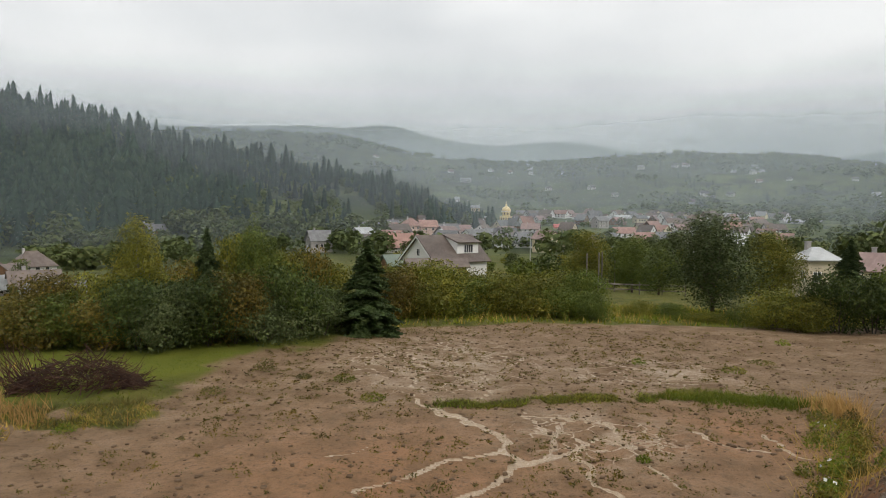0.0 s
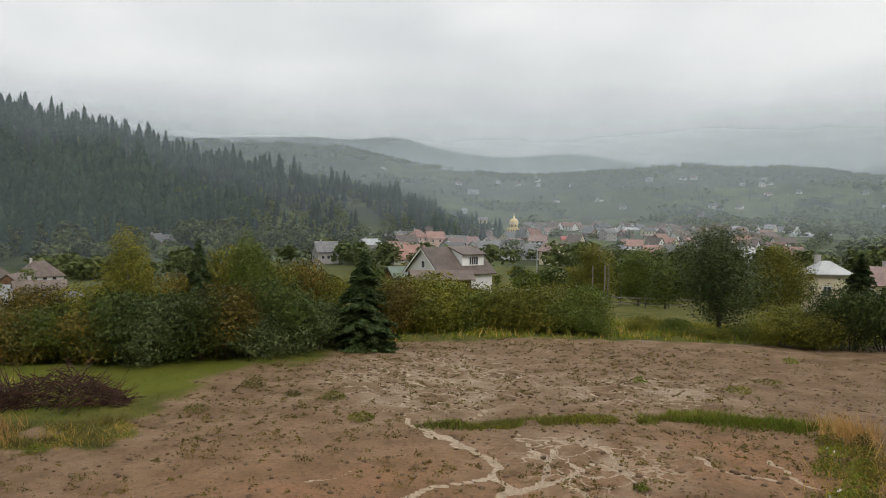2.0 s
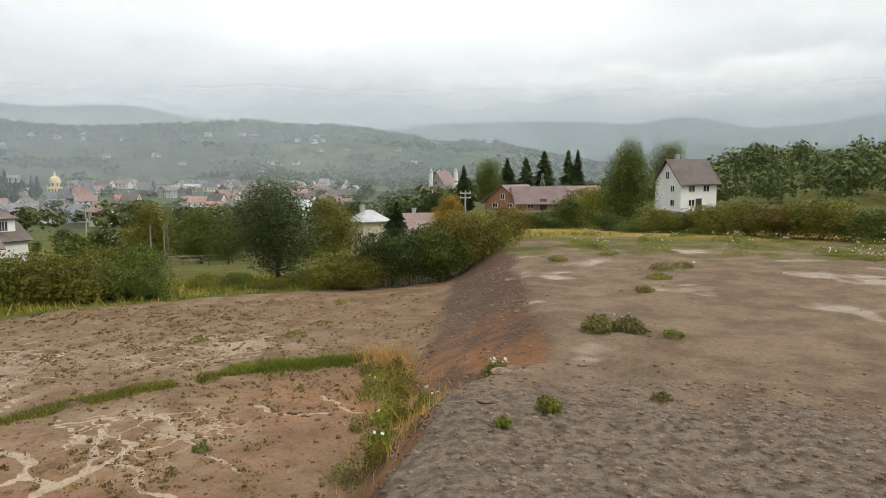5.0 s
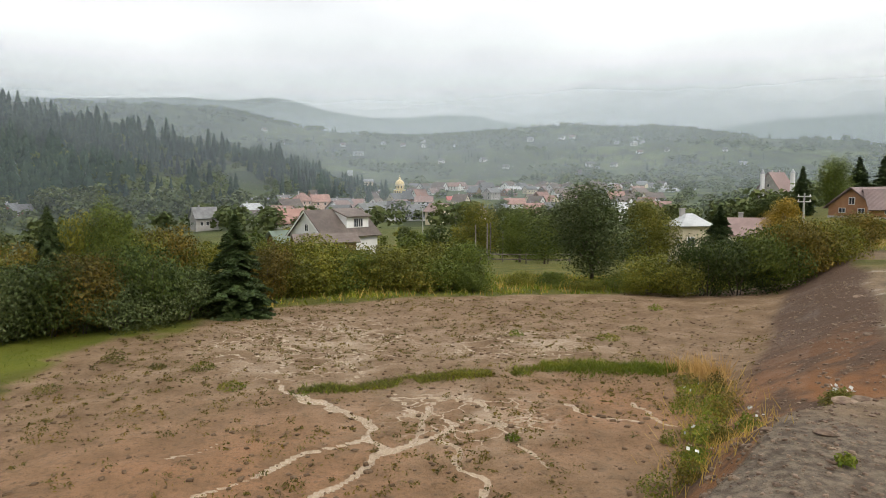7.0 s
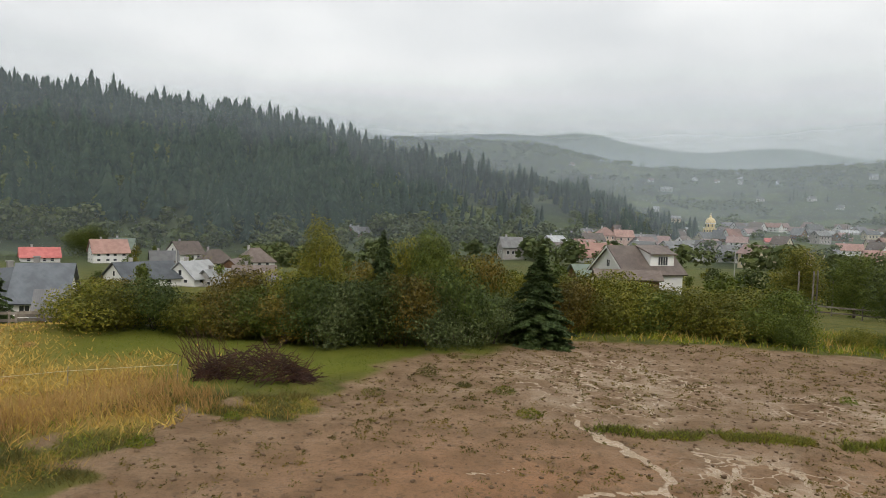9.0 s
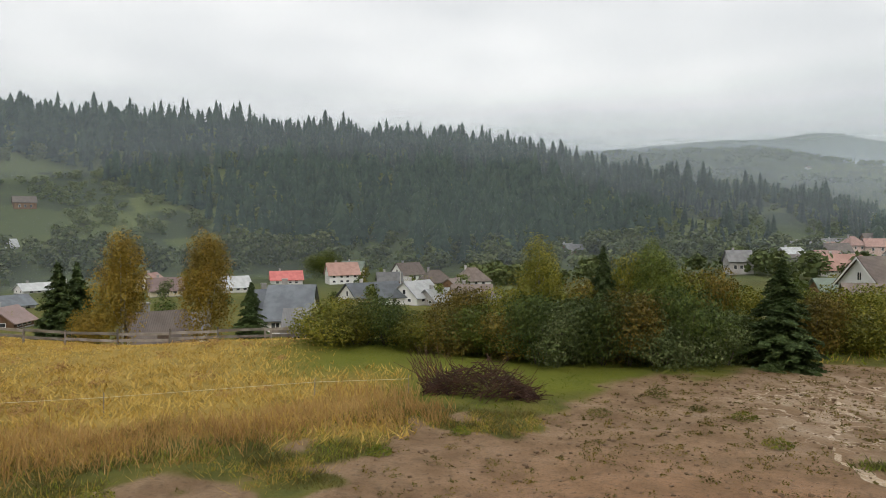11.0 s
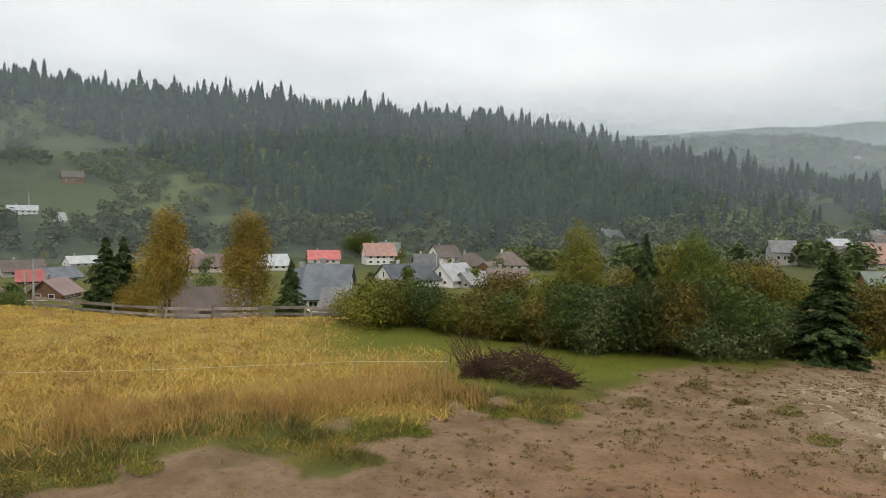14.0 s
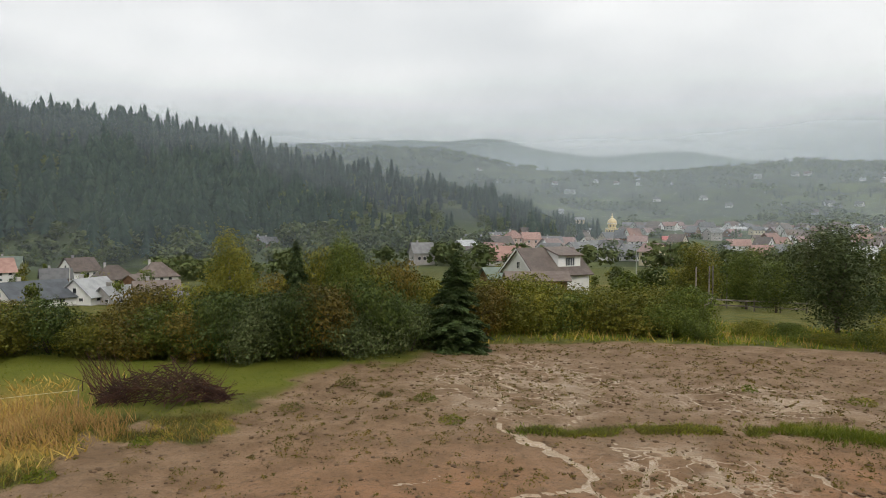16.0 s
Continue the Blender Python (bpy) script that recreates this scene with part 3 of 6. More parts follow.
def crown_points(rng, lobes, n, inner=0.5):
    """Places over lumpy lobes (centre, radii): most near the skin, some inside."""
    c = np.array([q[0] for q in lobes])
    r = np.array([q[1] for q in lobes])
    area = (r[:, 0] * r[:, 1] * r[:, 2]) ** (2 / 3)
    k = rng.choice(len(lobes), n, p=area / area.sum())
    d = rng.normal(0, 1, (n, 3))
    d /= np.linalg.norm(d, axis=1)[:, None]
    rad = 1 - inner * rng.random(n) ** 2
    lump = 1 + 0.16 * np.sin(d[:, 0] * 5 + k * 1.7) * np.sin(d[:, 1] * 6 + k) + 0.12 * np.sin(d[:, 2] * 7 + d[:, 0] * 4 + k)
    p = c[k] + d * r[k] * (rad * lump)[:, None]
    keep = p[:, 2] > 0.02
    return p[keep], (d + np.array([0, 0, 0.35]))[keep]


def limb(bm, p0, p1, r0, r1, sides=6, bend=0.0, rng=None, segs=4):
    """A tapered, slightly crooked branch."""
    p0, p1 = Vector(p0), Vector(p1)
    axis = (p1 - p0).normalized()
    u = axis.orthogonal().normalized()
    w = axis.cross(u)
    prev = None
    for i in range(segs + 1):
        f = i / segs
        c = p0.lerp(p1, f)
        if rng is not None and 0 < i < segs:
            c += Vector(rng.normal(0, bend, 3))
        rad = r0 + (r1 - r0) * f
        ring = [bm.verts.new(c + (u * math.cos(a) + w * math.sin(a)) * rad) for a in (2 * math.pi * k / sides for k in range(sides))]
        if prev:
            for k in range(sides):
                bm.faces.new((prev[k], prev[(k + 1) % sides], ring[(k + 1) % sides], ring[k]))
        prev = ring
    bm.faces.new(prev)


def lobes_for(rng, width, depth, tall, low, n, taper=0.55):
    out = []
    for i in range(n):
        f = (i + 0.5) / n
        z = low + (tall - low) * (0.25 + 0.6 * rng.random())
        wide = 1 - taper * ((z - low) / (tall - low)) ** (2 if taper < 0.7 else 1)
        x, y = rng.uniform(-0.5, 0.5) * width * wide * 0.72, rng.uniform(-0.5, 0.5) * depth * wide * 0.72
        s = rng.uniform(0.22, 0.36) * (1 if taper < 0.7 else 0.45 + 0.75 * wide)
        out.append(((x, y, z), (s * width, s * depth, min(s * tall * 0.9, tall - z + 0.02 * tall, z - low + 0.2 * tall))))
    out.append(((0, 0, low + (tall - low) * 0.45), (width * 0.36, depth * 0.36, (tall - low) * 0.46)))
    return out


def broad_tree(name, rng, width, tall, low, leaf, n, mat_leaf, mat_bark, lobes=9, trunk=0.1, spread=True, taper=0.55):
    """Template meshes of a broadleaf tree or bush: trunk with limbs, and crown."""
    lb = lobes_for(rng, width, width, tall, low, lobes, taper)
    p, d = crown_points(rng, lb, n)
    v, f = leaves(rng, p, d, leaf)
    crown = quick_mesh("crown", v, f)
    crown.materials.append(mat_leaf)
    bm = bmesh.new()
    if spread:
        limb(bm, (0, 0, -0.3), (0, 0, low + (tall - low) * 0.75), trunk, trunk * 0.25, 7, trunk * 0.4, rng, 6)
    else:
        for i in range(5):
            a = rng.uniform(0, 6.28)
            limb(bm, (0.1 * math.cos(a), 0.1 * math.sin(a), -0.2), (0.3 * width * math.cos(a), 0.3 * width * math.sin(a), tall * 0.7), trunk * 0.6, trunk * 0.15, 5, 0.03, rng)
    for (c, r) in lb:
        base = (c[0] * 0.1, c[1] * 0.1, max(0.1, c[2] * 0.45))
        limb(bm, base, c, trunk * 0.45, trunk * 0.1, 5, trunk * 0.5, rng, 3)
    wood = bpy.data.meshes.new("trunk")
    bm.to_mesh(wood)
    bm.free()
    wood.materials.append(mat_bark)
    return wood, crown


def spruce(rng, tall, width, n, size, mat_leaf, mat_bark, low=0.06, droop=0.35):
    """Template meshes of a spruce: whorls of drooping boughs with sprays of needles."""
    bm = bmesh.new()
    limb(bm, (0, 0, -0.3), (0, 0, tall * 0.98), tall * 0.018 + 0.02, 0.01, 7, 0.01, rng, 6)
    pos, nrm = [], []
    levels = int(20 + tall * 2.4)
    for i in range(levels):
        f = i / (levels - 1)
        z = tall * (low + (0.97 - low) * f)
        reach = width * 0.5 * (1 - f) ** 0.85 * rng.uniform(0.85, 1.1) + 0.03 * tall * 0.4
        for k in range(int(6 + 5 * (1 - f))):
            a = rng.uniform(0, 6.283)
            m = reach * rng.uniform(0.65, 1.12)
            drop = droop * m
            limb(bm, (0, 0, z), (m * math.cos(a) * 0.9, m * math.sin(a) * 0.9, z - drop * 0.8), 0.012 + 0.01 * m, 0.004, 3, 0, None, 1)
            cnt = max(3, int(n * m / (levels * 8.5 * width * 0.25)))
            u = rng.random(cnt) ** 0.7
            side = rng.normal(0, 0.16, cnt) * m * (1.1 - u)
            x = u * m * math.cos(a) - side * math.sin(a)
            y = u * m * math.sin(a) + side * math.cos(a)
            pos.append(np.stack([x, y, z - drop * u ** 1.4 + rng.normal(0, 0.03, cnt) * tall * 0.3 * 0.3], 1))
            nrm.append(np.tile([[0.5 * math.cos(a), 0.5 * math.sin(a), 0.9]], (cnt, 1)))
    v, f = leaves(rng, np.concatenate(pos), np.concatenate(nrm), size, 0.4)
    crown = quick_mesh("crown", v, f)
    crown.materials.append(mat_leaf)
    wood = bpy.data.meshes.new("trunk")
    bm.to_mesh(wood)
    bm.free()
    wood.materials.append(mat_bark)
    return wood, crown


def plant(name, meshes, x, y, scale, label, category, group="", rz=0.0, sink=0.0):
    ob = thing(name, x, y, ground_z(x, y) - sink, rz, scale)
    part("trunk" if "bush" not in name else "stem", meshes[0], None, ob)
    part("crown", meshes[1], None, ob)
    return tagged(ob, label, category, group)


# ---- far woods: spruce forest on the ridge, mixed scrub on the lower slopes ----
def far_spruce(rng, tiers, sides=6):
    v, f = [], []
    for i in range(tiers):
        t = i / tiers
        z0 = 0.10 + 0.86 * t
        z1 = min(1.0, z0 + 0.30 * (1 - 0.5 * t))
        rad = 0.155 * (1 - t) ** 0.72 + 0.012
        b = len(v)
        v.append((rng.normal(0, 0.006), rng.normal(0, 0.006), z1))
        for k in range(2 * sides):
            a = math.pi * (k + rng.uniform(-0.35, 0.35)) / sides
            q = rad * (rng.uniform(0.85, 1.25) if k % 2 else rng.uniform(0.35, 0.6))
            v.append((q * math.cos(a), q * math.sin(a), z0 + (rng.uniform(-0.05, 0.0) if k % 2 else 0.03)))
        f += [(b, b + 1 + k, b + 1 + (k + 1) % (2 * sides)) for k in range(2 * sides)]
    return np.array(v), np.array(f)


def scatter(name, templates, x, y, s, label, category, rng, mat_leaf, stretch=None, sink=0.3):
    """One joined mesh of many far trees: a template at each place, turned and scaled."""
    z = height(x, y)
    ang = rng.uniform(0, 6.28, len(x))
    pick = rng.integers(0, len(templates), len(x))
    vs, fs, base = [], [], 0
    w = stretch if stretch is not None else np.ones(len(x))
    for i, (tv, tf) in enumerate(templates):
        k = np.where(pick == i)[0]
        if not len(k):
            continue
        c, sn = np.cos(ang[k])[:, None], np.sin(ang[k])[:, None]
        sx = (s[k] * w[k])[:, None]
        px = (tv[None, :, 0] * c - tv[None, :, 1] * sn) * sx + x[k][:, None]
        py = (tv[None, :, 0] * sn + tv[None, :, 1] * c) * sx + y[k][:, None]
        pz = tv[None, :, 2] * s[k][:, None] + z[k][:, None] - sink
        vs.append(np.stack([px, py, pz], -1).reshape(-1, 3))
        fs.append((tf[None] + (np.arange(len(k)) * len(tv))[:, None, None] + base).reshape(-1, tf.shape[1]))
        base += len(k) * len(tv)
    ob = new(name, quick_mesh(name, np.concatenate(vs), np.concatenate(fs)))
    ob.data.materials.append(mat_leaf)
    return tagged(ob, label, category, kind="stuff")


rng = np.random.default_rng(4)
FIRS = [far_spruce(rng, 7) for _ in range(7)]


def bare_lot(n, leaf=0.10):
    """A far broadleaf crown of loose leaf clumps, one unit high."""
    lb = lobes_for(rng, 0.95, 0.95, 1.0, 0.08, 6)
    p, d = crown_points(rng, lb, n, 0.4)
    return leaves(rng, p, d, leaf, 0.75)


CLUMPS = [bare_lot(105, 0.105) for _ in range(6)]
DISTANT = [bare_lot(28, 0.19) for _ in range(6)]
SMALL_FIRS = [far_spruce(rng, 4, 4) for _ in range(5)]

# the ridge forest: dense over the crest, down to the foot only under the eastern end
n = 9500
faz = rng.uniform(-97, 4, n)
fr = 345 + 440 * rng.random(n) ** 0.8
fx, fy = fr * np.sin(np.radians(faz)), fr * np.cos(np.radians(faz))
low_edge = np.interp(faz, (-97, -70, -62, -56, -48, -20, -14, -9, -8.2, -1, 4), (600, 590, 560, 470, 400, 385, 470, 500, 480, 480, 600)) + (vnoise(fx, fy, 60, 51) - 0.5) * 150
clearing = (np.abs(faz - np.interp(fr, (480, 660), (-6.6, -9.2))) < 0.9) & (fr < 690) | (faz > -14) & (faz < -9) & (fr < 690) & (rng.random(n) < 0.72)
keep = (fr > low_edge) & ~clearing & (rng.random(n) < np.where(fr > 660, 0.55, 0.85))
fx, fy, faz, fr = fx[keep], fy[keep], faz[keep], fr[keep]
tall = np.clip(rng.normal(18.5, 4.6, len(fx)), 9, 32) * (0.75 + 0.4 * vnoise(fx, fy, 40, 52)) * np.interp(faz, (-40, -32, -24, -19, -8, 4), (1, 1.12, 1.1, 1, 0.9, 0.75))
tall *= np.where(fr > 655, 0.8, 1.0)
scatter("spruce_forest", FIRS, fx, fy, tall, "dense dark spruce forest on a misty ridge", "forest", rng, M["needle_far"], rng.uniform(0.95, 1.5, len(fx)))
n = 520
taz = rng.uniform(-97, 1, n)
tr_ = rng.uniform(690, 735, n)
tx, ty = tr_ * np.sin(np.radians(taz)), tr_ * np.cos(np.radians(taz))
k = (vnoise(tx, ty, 26, 53) > 0.42) & ~((taz > -13.5) & (taz < -9) & (rng.random(n) < 0.6))
tx, ty, taz = tx[k], ty[k], taz[k]
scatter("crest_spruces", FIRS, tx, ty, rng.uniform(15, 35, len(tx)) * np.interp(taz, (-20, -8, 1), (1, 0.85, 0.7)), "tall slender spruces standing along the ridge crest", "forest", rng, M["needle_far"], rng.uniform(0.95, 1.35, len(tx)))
k = (rng.random(len(fx)) < 0.1) & (fr < 640)
scatter("forest_broadleaf", CLUMPS, fx[k] + 3, fy[k] + 2, rng.uniform(7, 14, int(k.sum())), "broadleaf trees mixed into the spruce forest", "trees", rng, M["crown_far"], rng.uniform(0.8, 1.2, int(k.sum())))

# scrub and broadleaf trees on the open lower slopes, along the valley and on the far hill
n = 4200
saz = rng.uniform(-97, 62, n)
sr = 230 * (9.5 ** rng.random(n))
sx, sy = sr * np.sin(np.radians(saz)), sr * np.cos(np.radians(saz))
open_field = (saz < -58) & (sr > 430) & (sr < 600)
wood = vnoise(sx, sy, 55, 61) * 0.6 + vnoise(sx, sy, 190, 62) * 0.4
town = (saz > -6) & (saz < 24) & (sr > 300) & (sr < 950)
keep = (wood > np.where(open_field, 0.58, np.where(sr > 900, 0.44, 0.42))) & ~(town & (rng.random(n) < 0.8)) & ~((saz > -30) & (saz < 8) & (sr > 420) & (sr < 800) & (rng.random(n) < 0.5))
sx, sy, sr = sx[keep], sy[keep], sr[keep]
homes = (((sx / sr) < np.sin(np.radians(-61))) & (sr > 300)) | (vnoise(sx, sy, 30, 67) > 0.62)
k = (sr < 800) & ~homes
scatter("valley_scrub", CLUMPS, sx[k], sy[k], rng.uniform(4, 9.5, int(k.sum())), "mixed green scrub and orchard trees on valley slopes", "scrub", rng, M["crown_far"], rng.uniform(0.9, 1.4, int(k.sum())))
n = 9000
oaz, orr = rng.uniform(-20, 62, n), rng.uniform(950, 2050, n)
ox, oy = orr * np.sin(np.radians(oaz)), orr * np.cos(np.radians(oaz))
k = vnoise(ox, oy, 130, 63) * 0.55 + vnoise(ox, oy, 45, 64) * 0.45 > 0.53
ox, oy = ox[k], oy[k]
scatter("hill_scrub", DISTANT, ox, oy, rng.uniform(5, 12, len(ox)), "dark scrub and hedgerows on the far hill", "scrub", rng, M["crown_far"], rng.uniform(1.0, 1.9, len(ox)))
n = 3000
paz, pr = rng.uniform(-97, -52, n), rng.uniform(385, 640, n)
px_, py_ = pr * np.sin(np.radians(paz)), pr * np.cos(np.radians(paz))
k = (vnoise(px_, py_, 38, 66) + 0.0012 * (pr - 430) > 0.46) & (rng.random(n) < 0.85)
k &= ~((paz > -69.5) & (paz < -61.5) & (pr < 462))
px_, py_ = px_[k], py_[k]
scatter("pasture_scrub", CLUMPS, px_, py_, rng.uniform(2.0, 6.0, len(px_)), "bushes and small trees over a hillside pasture", "scrub", rng, M["crown_far"], rng.uniform(0.9, 1.5, len(px_)))
n = 1500
haz = rng.uniform(-25, 60, n)
hr = rng.uniform(1050, 2150, n)
hx, hy = hr * np.sin(np.radians(haz)), hr * np.cos(np.radians(haz))
keep = (vnoise(hx, hy, 170, 71) > 0.6) | (hr > 1900) & (haz > 12) & (rng.random(n) < 0.7)
hx, hy = hx[keep], hy[keep]
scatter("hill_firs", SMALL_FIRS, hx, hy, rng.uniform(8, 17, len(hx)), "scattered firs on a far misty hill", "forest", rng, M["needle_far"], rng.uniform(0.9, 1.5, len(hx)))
n = 420
qaz, qr = rng.uniform(-15, -3, n), rng.uniform(380, 690, n)
k = (np.abs(qaz - np.interp(qr, (480, 660), (-6.6, -9.2))) > 1.2) & ((qr > 500) | (rng.random(n) < 0.6))
qx, qy = qr[k] * np.sin(np.radians(qaz[k])), qr[k] * np.cos(np.radians(qaz[k]))
scatter("spur_scrub", CLUMPS, qx, qy, rng.uniform(3, 9, len(qx)), "bushes and small trees over the wooded spur", "scrub", rng, M["crown_far"], rng.uniform(0.9, 1.4, len(qx)))
scatter("spur_firs", FIRS, qx[::4] + 4, qy[::4], rng.uniform(10, 19, len(qx[::4])), "scattered spruces on the wooded spur", "forest", rng, M["needle_far"], rng.uniform(0.9, 1.3, len(qx[::4])))
# a row of trees along the foot of the ridge
n = 215
baz = rng.uniform(-97, -5, n)
br = rng.uniform(330, 395, n)
bx, by = br * np.sin(np.radians(baz)), br * np.cos(np.radians(baz))
scatter("riverside_trees", [bare_lot(130) for _ in range(4)], bx, by, rng.uniform(7, 13, n), "grey-green willows and alders along the valley floor", "trees", rng, M["leaf_grey"], rng.uniform(0.9, 1.3, n))
# the wooded rise behind the white house
n = 210
waz = rng.uniform(53, 100, n)
wr_ = rng.uniform(125, 290, n)
wx, wy = wr_ * np.sin(np.radians(waz)), wr_ * np.cos(np.radians(waz))
scatter("hillside_wood", [bare_lot(330, 0.05) for _ in range(4)], wx, wy, rng.uniform(6, 10, n), "dense mixed green wood on a rise", "wood", rng, M["crown_far"], rng.uniform(0.9, 1.3, n))

# ---- bushes and trees round the field ----
rng = np.random.default_rng(11)
BUSH = {k: [broad_tree("bush", rng, 2.8, 2.2, 0.0, 0.052, 9000, M[k], M["bark"], 15, 0.05, False) for _ in range(2)]
        for k in ("leaf_green", "leaf_dark", "leaf_olive", "leaf_rust", "leaf_yellow", "leaf_grey")}
TREE = {k: [broad_tree("tree", rng, 3.0, 5.0, 0.4, 0.055, 16000, M[k], M["bark"], 11, 0.09) for _ in range(2)]
        for k in ("leaf_green", "leaf_dark", "leaf_olive")}
SLIM = [broad_tree("tree", rng, 2.9, 5.0, 0.3, 0.05, 14000, M[k], M["birch_bark"], 14, 0.07, True, 0.85) for k in ("leaf_yellow", "leaf_yellow", "leaf_olive")]
CONE = broad_tree("tree", rng, 3.6, 5.0, 0.1, 0.05, 22000, M["leaf_green"], M["bark"], 26, 0.09, True, 0.9)
LONE = broad_tree("tree", rng, 3.0, 5.0, 0.12, 0.046, 20000, M["leaf_slate"], M["bark"], 20, 0.08, True, 0.35)
SPRUCE = [spruce(rng, 4.4, 2.6, 34000, 0.10, M["needle"], M["bark"], 0.03, 0.3) for _ in range(2)]
TALLFIR = [spruce(rng, 10.0, 5.2, 15000, 0.24, M["needle"], M["bark"]) for _ in range(2)]
WORDS = {"leaf_green": "green leafy", "leaf_dark": "dark green leafy", "leaf_olive": "olive-green leafy", "leaf_rust": "rust-brown autumn", "leaf_yellow": "yellowing autumn", "leaf_grey": "grey-green willowy"}


def bush_row(rows, group):
    """rows: azimuth, distance, width, height, leaf, variant."""
    for i, (az, d, w, h, leaf, k) in enumerate(rows):
        x, y = at(az, d)
        plant("bush", BUSH[leaf][k], x, y, (w / 2.8, w / 2.8, h / 2.2 * (1.0, 0.84, 1.16, 0.92, 1.06)[i % 5]), WORDS[leaf] + " bush at the field edge", "bush", group, rz=37 * i, sink=0.12)


# hedge left of the mud field, from the lawn's far end to the spruce
bush_row([
    (-42.0, 31.5, 3.4, 2.1, "leaf_olive", 0), (-39.5, 31, 3.2, 2.3, "leaf_olive", 1), (-37.0, 30.5, 3.0, 1.9, "leaf_dark", 0), (-34.5, 29.5, 3.0, 1.9, "leaf_olive", 1),
    (-32.0, 28.8, 3.0, 1.9, "leaf_rust", 0), (-29.5, 28.2, 3.2, 2.2, "leaf_green", 1), (-27.3, 27.4, 3.0, 2.3, "leaf_rust", 0), (-25.0, 26.6, 2.9, 2.3, "leaf_dark", 1),
    (-22.7, 26.3, 2.9, 2.7, "leaf_grey", 0), (-20.4, 26.2, 2.9, 2.5, "leaf_dark", 1), (-18.2, 26.4, 3.0, 2.7, "leaf_rust", 1), (-15.8, 26.6, 3.0, 2.6, "leaf_grey", 1),
    (-13.4, 27.2, 3.0, 2.6, "leaf_dark", 0), (-11.2, 27.8, 2.8, 2.3, "leaf_grey", 0), (-9.4, 28.6, 2.4, 1.7, "leaf_dark", 1), (-27.4, 29.2, 2.8, 2.7, "leaf_olive", 0), (-22.6, 29.5, 2.8, 3.0, "leaf_olive", 1), (-18.0, 29.6, 2.7, 3.6, "leaf_olive", 0),
    (-14.1, 30.0, 3.0, 3.8, "leaf_olive", 1), (-12.6, 30.4, 2.8, 3.3, "leaf_rust", 0), (-10.6, 31.0, 2.8, 2.8, "leaf_olive", 1), (-20.8, 29.8, 2.6, 3.5, "leaf_rust", 1), (-30.5, 30.5, 3.0, 2.3, "leaf_rust", 1), (-16.8, 28.4, 2.4, 3.4, "leaf_green", 0),
], "hedge by the lawn")
# hedge behind the mud field
bush_row([
    (-5.1, 31.5, 2.8, 2.5, "leaf_rust", 0), (-3.0, 33, 3.2, 2.4, "leaf_olive", 1), (-0.3, 34, 3.6, 2.3, "leaf_olive", 0), (2.2, 34.5, 3.4, 2.3, "leaf_green", 0), (4.4, 34, 3.2, 2.2, "leaf_olive", 1),
    (6.8, 34, 3.4, 2.2, "leaf_olive", 0), (9.0, 34, 3.2, 2.3, "leaf_green", 1), (11.0, 34.5, 2.8, 2.1, "leaf_green", 0), (1.0, 36.5, 3.4, 2.7, "leaf_olive", 1), (-1.8, 36, 3.4, 2.8, "leaf_olive", 0), (-4.4, 34, 3.0, 2.8, "leaf_olive", 1),
    (8.2, 37, 3.6, 3.0, "leaf_olive", 1), (11.5, 33.2, 1.8, 1.3, "leaf_green", 1),
], "hedge behind the mud field")
# right of the lone tree, along the far edge and up to the gravel shelf
bush_row([
    (25.4, 33.5, 2.6, 1.9, "leaf_olive", 0), (27.5, 33.5, 2.8, 2.2, "leaf_olive", 1), (29.6, 33.8, 2.9, 2.4, "leaf_dark", 0), (31.8, 34.2, 3.0, 2.7, "leaf_dark", 1), (34, 34.5, 3.0, 2.9, "leaf_green", 1),
    (36, 35.2, 3.0, 2.9, "leaf_rust", 0), (37.8, 36.5, 3.0, 2.6, "leaf_olive", 1), (39.2, 39, 2.6, 1.8, "leaf_rust", 1), (18, 36.5, 2.0, 1.0, "leaf_green", 0), (15.5, 37, 1.8, 0.9, "leaf_olive", 0),
    (23.2, 36, 1.8, 1.0, "leaf_green", 1), (20.5, 35.5, 2.0, 0.8, "leaf_olive", 1),
], "bushes by the gravel shelf")
bush_row([
    (47.4, 53, 3.4, 1.5, "leaf_dark", 0), (49.5, 50, 3.4, 1.2, "leaf_green", 1), (51.3, 49, 3.2, 1.5, "leaf_olive", 0), (53, 50, 3.6, 1.6, "leaf_green", 0), (55, 48, 3.6, 1.9, "leaf_olive", 1),
    (57, 47, 3.6, 2.2, "leaf_olive", 0), (59.5, 46, 3.8, 2.4, "leaf_rust", 1), (62.5, 45, 3.8, 2.1, "leaf_olive", 1), (66, 44, 4, 2.1, "leaf_green", 0), (70, 43, 4, 2.0, "leaf_green", 1), (75, 42, 4, 2.0, "leaf_olive", 0),
    (42.5, 66, 4.2, 2.1, "leaf_green", 1), (44.3, 68, 4.4, 2.6, "leaf_green", 0), (40.5, 64, 3.6, 1.6, "leaf_green", 0), (46.5, 62, 4.2, 3.5, "leaf_olive", 1), (45, 75, 5, 4.0, "leaf_olive", 0),
], "bushes below the white house")


def stand(rows):
    for i, (name, meshes, base_w, base_h, az, d, w, h, label) in enumerate(rows):
        x, y = at(az, d)
        plant(name, meshes, x, y, (w / base_w, w / base_w, h / base_h), label, "tree", rz=53 * i, sink=0.15)


